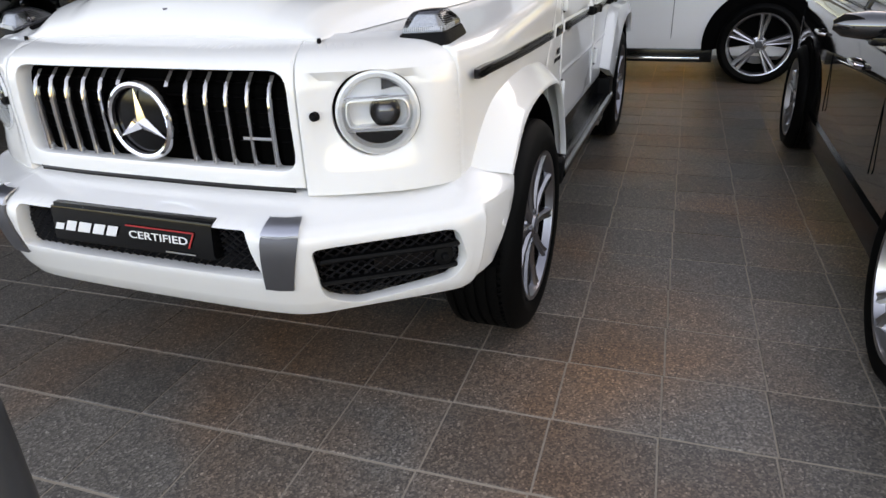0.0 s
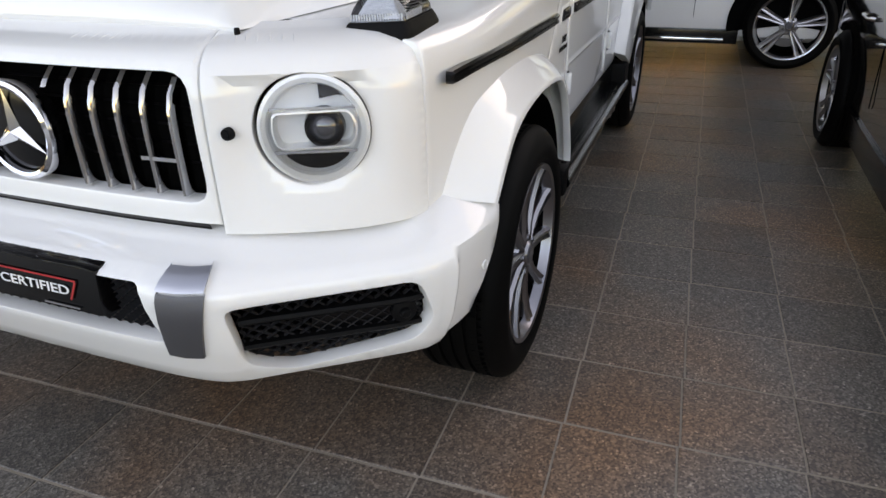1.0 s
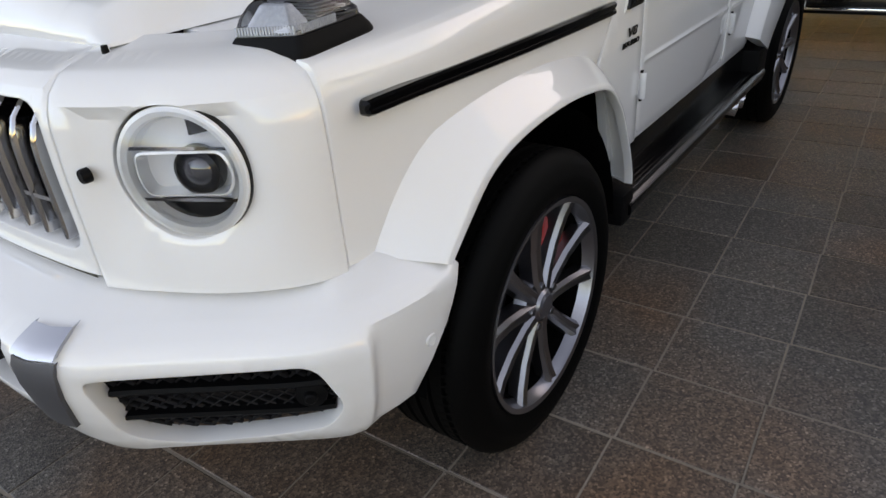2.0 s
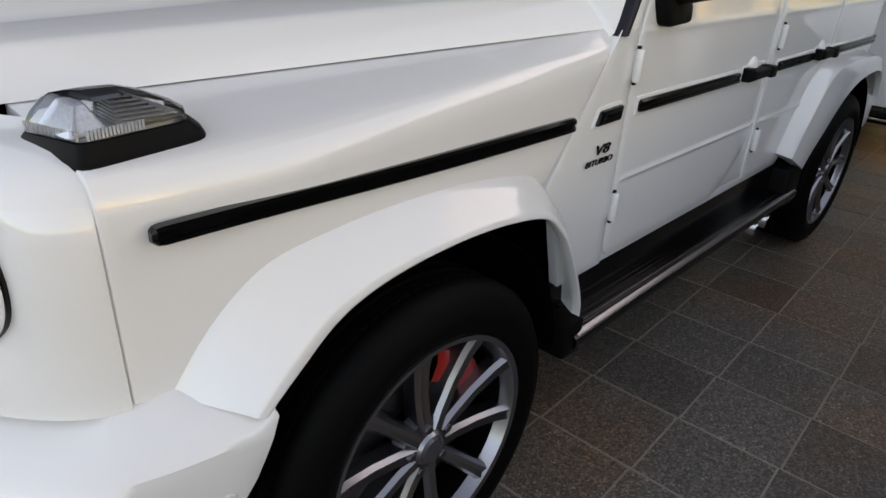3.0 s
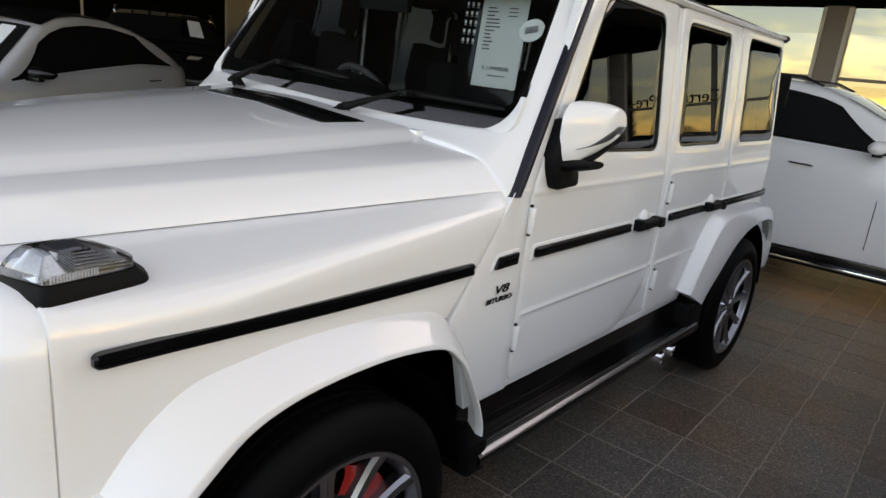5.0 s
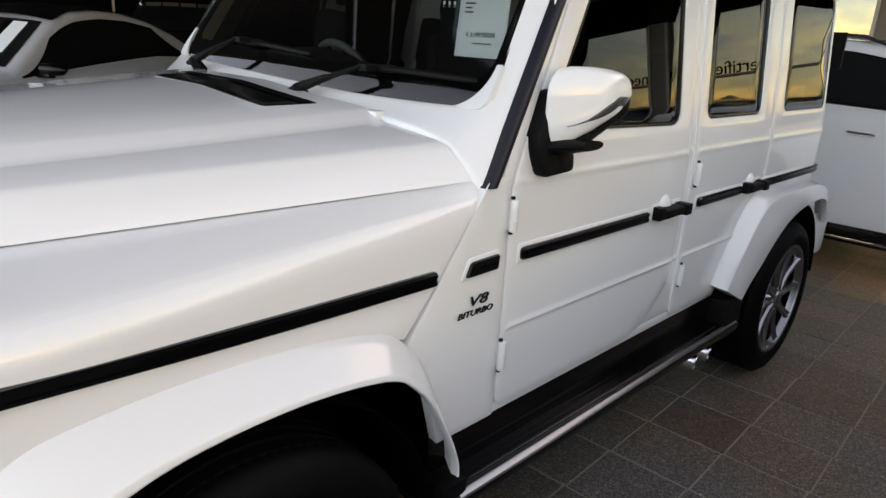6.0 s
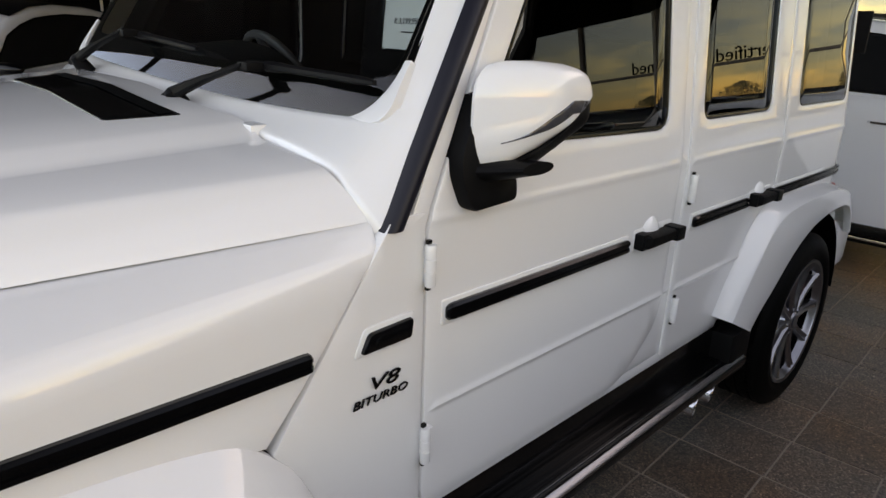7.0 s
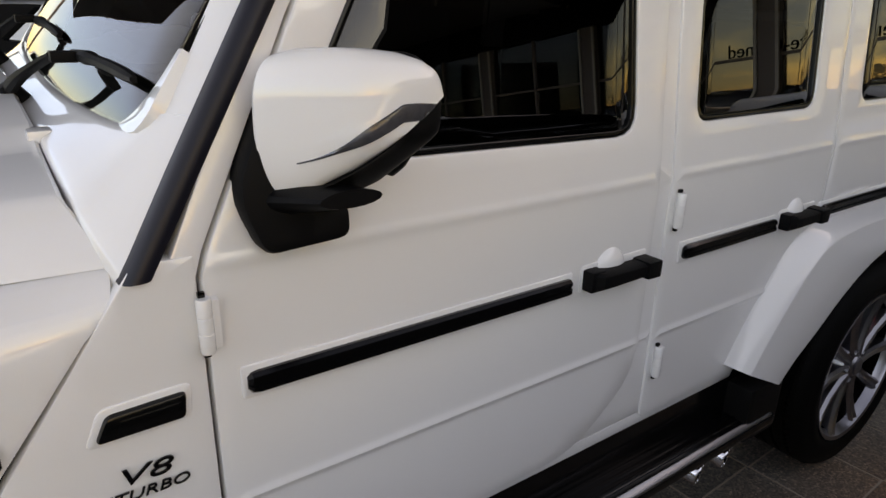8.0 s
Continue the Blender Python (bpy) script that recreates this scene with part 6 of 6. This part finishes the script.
# ---- outside ----
ASPHALT = shader("asphalt", (0.05, 0.05, 0.05), 0.85, 0, 0, 0.3, 80, 0.2, 0.6, 0.2)
LEAF = shader("dark_foliage", (0.05, 0.07, 0.03), 0.8, 0, 0, 0.4, 6)
tagged(part("ground", fresh_box(-900, 900, -900, 900, -0.35, -0.06), ASPHALT, flat=True), "dark asphalt ground that reaches the horizon", "ground", kind="structure")
rr = random.Random(3)
for i in range(7):
    x, y = rr.uniform(6, 34), rr.uniform(19, 34)
    t = thing("far_car", "dark parked car across the road", "car", Matrix.Translation((x, y, -0.06)) @ Matrix.Rotation(radians(rr.choice((90, -90)) + rr.uniform(-8, 8)), 4, "Z"), "cars across the road")
    prof = [(-2.2, 0.35), (-2.15, 0.8), (-1.2, 0.95), (-0.5, 1.45), (0.9, 1.5), (1.7, 1.05), (2.2, 0.95), (2.25, 0.4)]
    rows = [[Vector((x0, yy, z)) for yy, z in prof] for x0 in (-0.88, -0.8, 0.8, 0.88)]
    part("body", loft(rows, closed=True, caps=True), CARBLACK, t)
    for yy in (-1.35, 1.35):
        part("tyre", lathe([(0.0, 0.02), (0.2, 0.02), (0.32, 0.0), (0.33, -0.2), (0.0, -0.2)], spin(0.9, yy, 0.33, 1), 20), RUBBER, t)


def tree(x, y, h, w):
    t = thing("tree", "dark slender tree against the evening sky", "tree", Matrix.Translation((x, y, -0.06)), "trees on the skyline")
    part("trunk", tube([(0, 0, 0), (0.05, 0, h * 0.4), (0.0, 0.05, h * 0.9)], [0.16, 0.11, 0.04], 8), shader("bark", (0.10, 0.08, 0.06), 0.9, 0, 0, 0.4, 20), t)
    bm = bmesh.new()
    for k in range(2600):
        f = rr.random()
        z = lerp(0.12, 1.0, f) * h
        r = w * (math.sin(math.pi * min(1, 0.15 + f * 0.85)) ** 0.7) * math.sqrt(rr.random()) * rr.uniform(0.7, 1.15)
        a = rr.uniform(0, math.tau)
        p = Vector((r * math.cos(a), r * math.sin(a), z))
        d = Vector((rr.gauss(0, 1), rr.gauss(0, 1), rr.gauss(0, 1))).normalized() * 0.14
        e = d.orthogonal().normalized() * 0.07
        bm.faces.new([bm.verts.new(p + q) for q in (-d, e, d, -e)])
    part("crown", bm, LEAF, t, flat=True)


for x, y, h, w in ((30, 62, 6.5, 0.9), (22, 90, 3.6, 2.4), (38, 70, 3.0, 2.4), (48, 60, 3.2, 3.0), (14, 95, 3.4, 3.0), (60, 54, 3.4, 3.2), (34, 85, 3.8, 3.5)):
    tree(x, y, h, w)
lamp_post = thing("street_lamp", "tall bent steel street lamp", "street lamp", Matrix.Translation((30, 26, -0.06)))
part("pole", tube([(0, 0, 0), (0, 0, 6.0), (-0.15, 0, 6.5), (-0.7, 0, 6.75), (-1.2, 0, 6.7)], [0.09, 0.06, 0.05, 0.045, 0.05], 10), SATIN, lamp_post)
part("lamp_head", fresh_box(-1.7, -1.1, -0.12, 0.12, 6.62, 6.74, bevel=0.03), SATIN, lamp_post)
mast = thing("radio_mast", "dark slender steel mast with short arms", "mast", Matrix.Translation((14.9, 14, -0.06)), "steel masts")
part("pole", tube([(0, 0, 0), (0, 0, 7)], [0.11, 0.09], 12), POSTDARK, mast)
for z in (2.75, 2.95, 3.15, 3.35):
    part("arm", tube([(-0.28, 0, z), (0.28, 0, z)], 0.028, 8), POSTDARK, mast)
copy_thing(mast, Matrix.Translation((-0.78, 14, -0.06)) @ mast.matrix_world.inverted())

# ---- tiled floor ----
SLAB = bpy.data.materials.new("speckled_paving")
SLAB.use_nodes = True
n, l = SLAB.node_tree.nodes, SLAB.node_tree.links
p = n["Principled BSDF"]
geo, info = n.new("ShaderNodeNewGeometry"), n.new("ShaderNodeObjectInfo")
speck = n.new("ShaderNodeTexVoronoi")
speck.inputs["Scale"].default_value = 165
fine = n.new("ShaderNodeTexNoise")
fine.inputs["Scale"].default_value, fine.inputs["Detail"].default_value = 260, 3
stain = n.new("ShaderNodeTexNoise")
stain.inputs["Scale"].default_value, stain.inputs["Detail"].default_value = 1.1, 5
for t in (speck, fine, stain):
    l.new(geo.outputs["Position"], t.inputs["Vector"])
ramp = n.new("ShaderNodeValToRGB")
e = ramp.color_ramp.elements
e[0].position, e[0].color = 0.0, (0.040, 0.038, 0.037, 1)
e[1].position, e[1].color = 1.0, (0.40, 0.38, 0.355, 1)
for pos, c in ((0.40, (0.085, 0.078, 0.073, 1)), (0.70, (0.15, 0.138, 0.128, 1)), (0.88, (0.22, 0.207, 0.193, 1))):
    el = ramp.color_ramp.elements.new(pos)
    el.color = c
l.new(speck.outputs["Color"], ramp.inputs[0])
rust = n.new("ShaderNodeValToRGB")
rust.color_ramp.elements[0].position, rust.color_ramp.elements[0].color = 0.44, (1.05, 1.0, 0.93, 1)
rust.color_ramp.elements[1].position, rust.color_ramp.elements[1].color = 0.70, (1.65, 0.95, 0.60, 1)
l.new(stain.outputs["Fac"], rust.inputs[0])
mul = n.new("ShaderNodeMix")
mul.data_type, mul.blend_type = "RGBA", "MULTIPLY"
mul.inputs["Factor"].default_value = 1
l.new(ramp.outputs[0], mul.inputs["A"])
l.new(rust.outputs[0], mul.inputs["B"])
tone = n.new("ShaderNodeMath")
tone.operation = "MULTIPLY_ADD"
l.new(info.outputs["Random"], tone.inputs[0])
tone.inputs[1].default_value, tone.inputs[2].default_value = 0.38, 0.84
mul2 = n.new("ShaderNodeMix")
mul2.data_type, mul2.blend_type = "RGBA", "MULTIPLY"
mul2.inputs["Factor"].default_value = 1
l.new(mul.outputs["Result"], mul2.inputs["A"])
l.new(tone.outputs[0], mul2.inputs["B"])
l.new(mul2.outputs["Result"], p.inputs["Base Color"])
p.inputs["Roughness"].default_value = 0.42
bp = n.new("ShaderNodeBump")
bp.inputs["Strength"].default_value, bp.inputs["Distance"].default_value = 0.5, 0.002
l.new(speck.outputs["Distance"], bp.inputs["Height"])
l.new(bp.outputs[0], p.inputs["Normal"])
MORTAR = shader("mortar_joint", (0.36, 0.30, 0.24), 0.9, 0, 0, 0.4, 90, 0.6, 1.5, 0.3)

floor = tagged(part("floor", fresh_box(-12.2, 17.2, -9.0, 13.1, -0.06, -0.0035), MORTAR, flat=True), "dark speckled paving tiles with pale joints", "floor", kind="structure")
PITCH, GAP = 0.320, 0.010
TURN_TILES = radians(1.6)
O = Vector((1.467, 0.055))
ex, ey = Vector((math.cos(radians(2.4)), math.sin(radians(2.4)))), Vector((-math.sin(radians(0.8)), math.cos(radians(0.8))))


def tile_geometry(bm, m, jig=0.0):
    h, hx = PITCH / 2 - GAP / 2, (PITCH - 0.006) / 2 / (PITCH / 2 - GAP / 2)
    a = [m @ Vector((x * h * hx, y * h, -0.006)) for x, y in ((-1, -1), (1, -1), (1, 1), (-1, 1))]
    b = [m @ Vector((x * h * hx, y * h, -0.0018)) for x, y in ((-1, -1), (1, -1), (1, 1), (-1, 1))]
    c = [m @ Vector((x * (h * hx - 0.0015), y * (h - 0.002), 0.0)) for x, y in ((-1, -1), (1, -1), (1, 1), (-1, 1))]
    loft([a, b, c], closed=True, bm=bm)
    bm.faces.new([bm.verts.new(q) for q in c])


bm = bmesh.new()
tile_geometry(bm, Matrix.Identity(4))
tile_mesh = bpy.data.meshes.new("tile")
bmesh.ops.remove_doubles(bm, verts=bm.verts, dist=1e-5)
bmesh.ops.recalc_face_normals(bm, faces=bm.faces)
bm.to_mesh(tile_mesh)
bm.free()
tile_mesh.materials.append(SLAB)
rest = bmesh.new()
rt = random.Random(8)
made = 0
cells = []
for i in range(-45, 56):
    for j in range(-45, 60):
        c = O + ex * (PITCH * (i + 0.5)) + ey * (PITCH * (j + 0.5))
        if -12.0 < c.x < 17.0 and -8.8 < c.y < 12.9:
            cells.append((i, j, c))
for i, j, c in cells:
    z = rt.uniform(-0.0008, 0.0008)
    m = Matrix.Translation((c.x, c.y, z)) @ Matrix.Rotation(TURN_TILES + rt.uniform(-0.002, 0.002), 4, "Z") @ Matrix(((1, 0, 0, 0), (0.014, 1, 0, 0), (0, 0, 1, 0), (0, 0, 0, 1)))
    if -0.6 < c.x < 2.6 and -1.6 < c.y < 5.0 and not (abs(c.x) < 0.5 and c.y > -0.4) and made < 300 and not (c.x < 0.2 and c.y > -0.6):
        ob = new("tile", tile_mesh)
        ob.matrix_world = m
        ob.parent = floor
        made += 1
    else:
        h = PITCH / 2 - GAP / 2
        a = [rest.verts.new(m @ Vector((x * (PITCH - 0.006) / 2, y * h, -0.006))) for x, y in ((-1, -1), (1, -1), (1, 1), (-1, 1))]
        b = [rest.verts.new(m @ Vector((x * (PITCH - 0.009) / 2, y * (h - 0.001), 0.0))) for x, y in ((-1, -1), (1, -1), (1, 1), (-1, 1))]
        for k in range(4):
            rest.faces.new((a[k], a[(k + 1) % 4], b[(k + 1) % 4], b[k]))
        rest.faces.new(b)
me = bpy.data.meshes.new("paving")
rest.to_mesh(me)
rest.free()
me.materials.append(SLAB)
pav = new("paving", me)
pav.parent = floor
tagged(pav, kind="stuff")
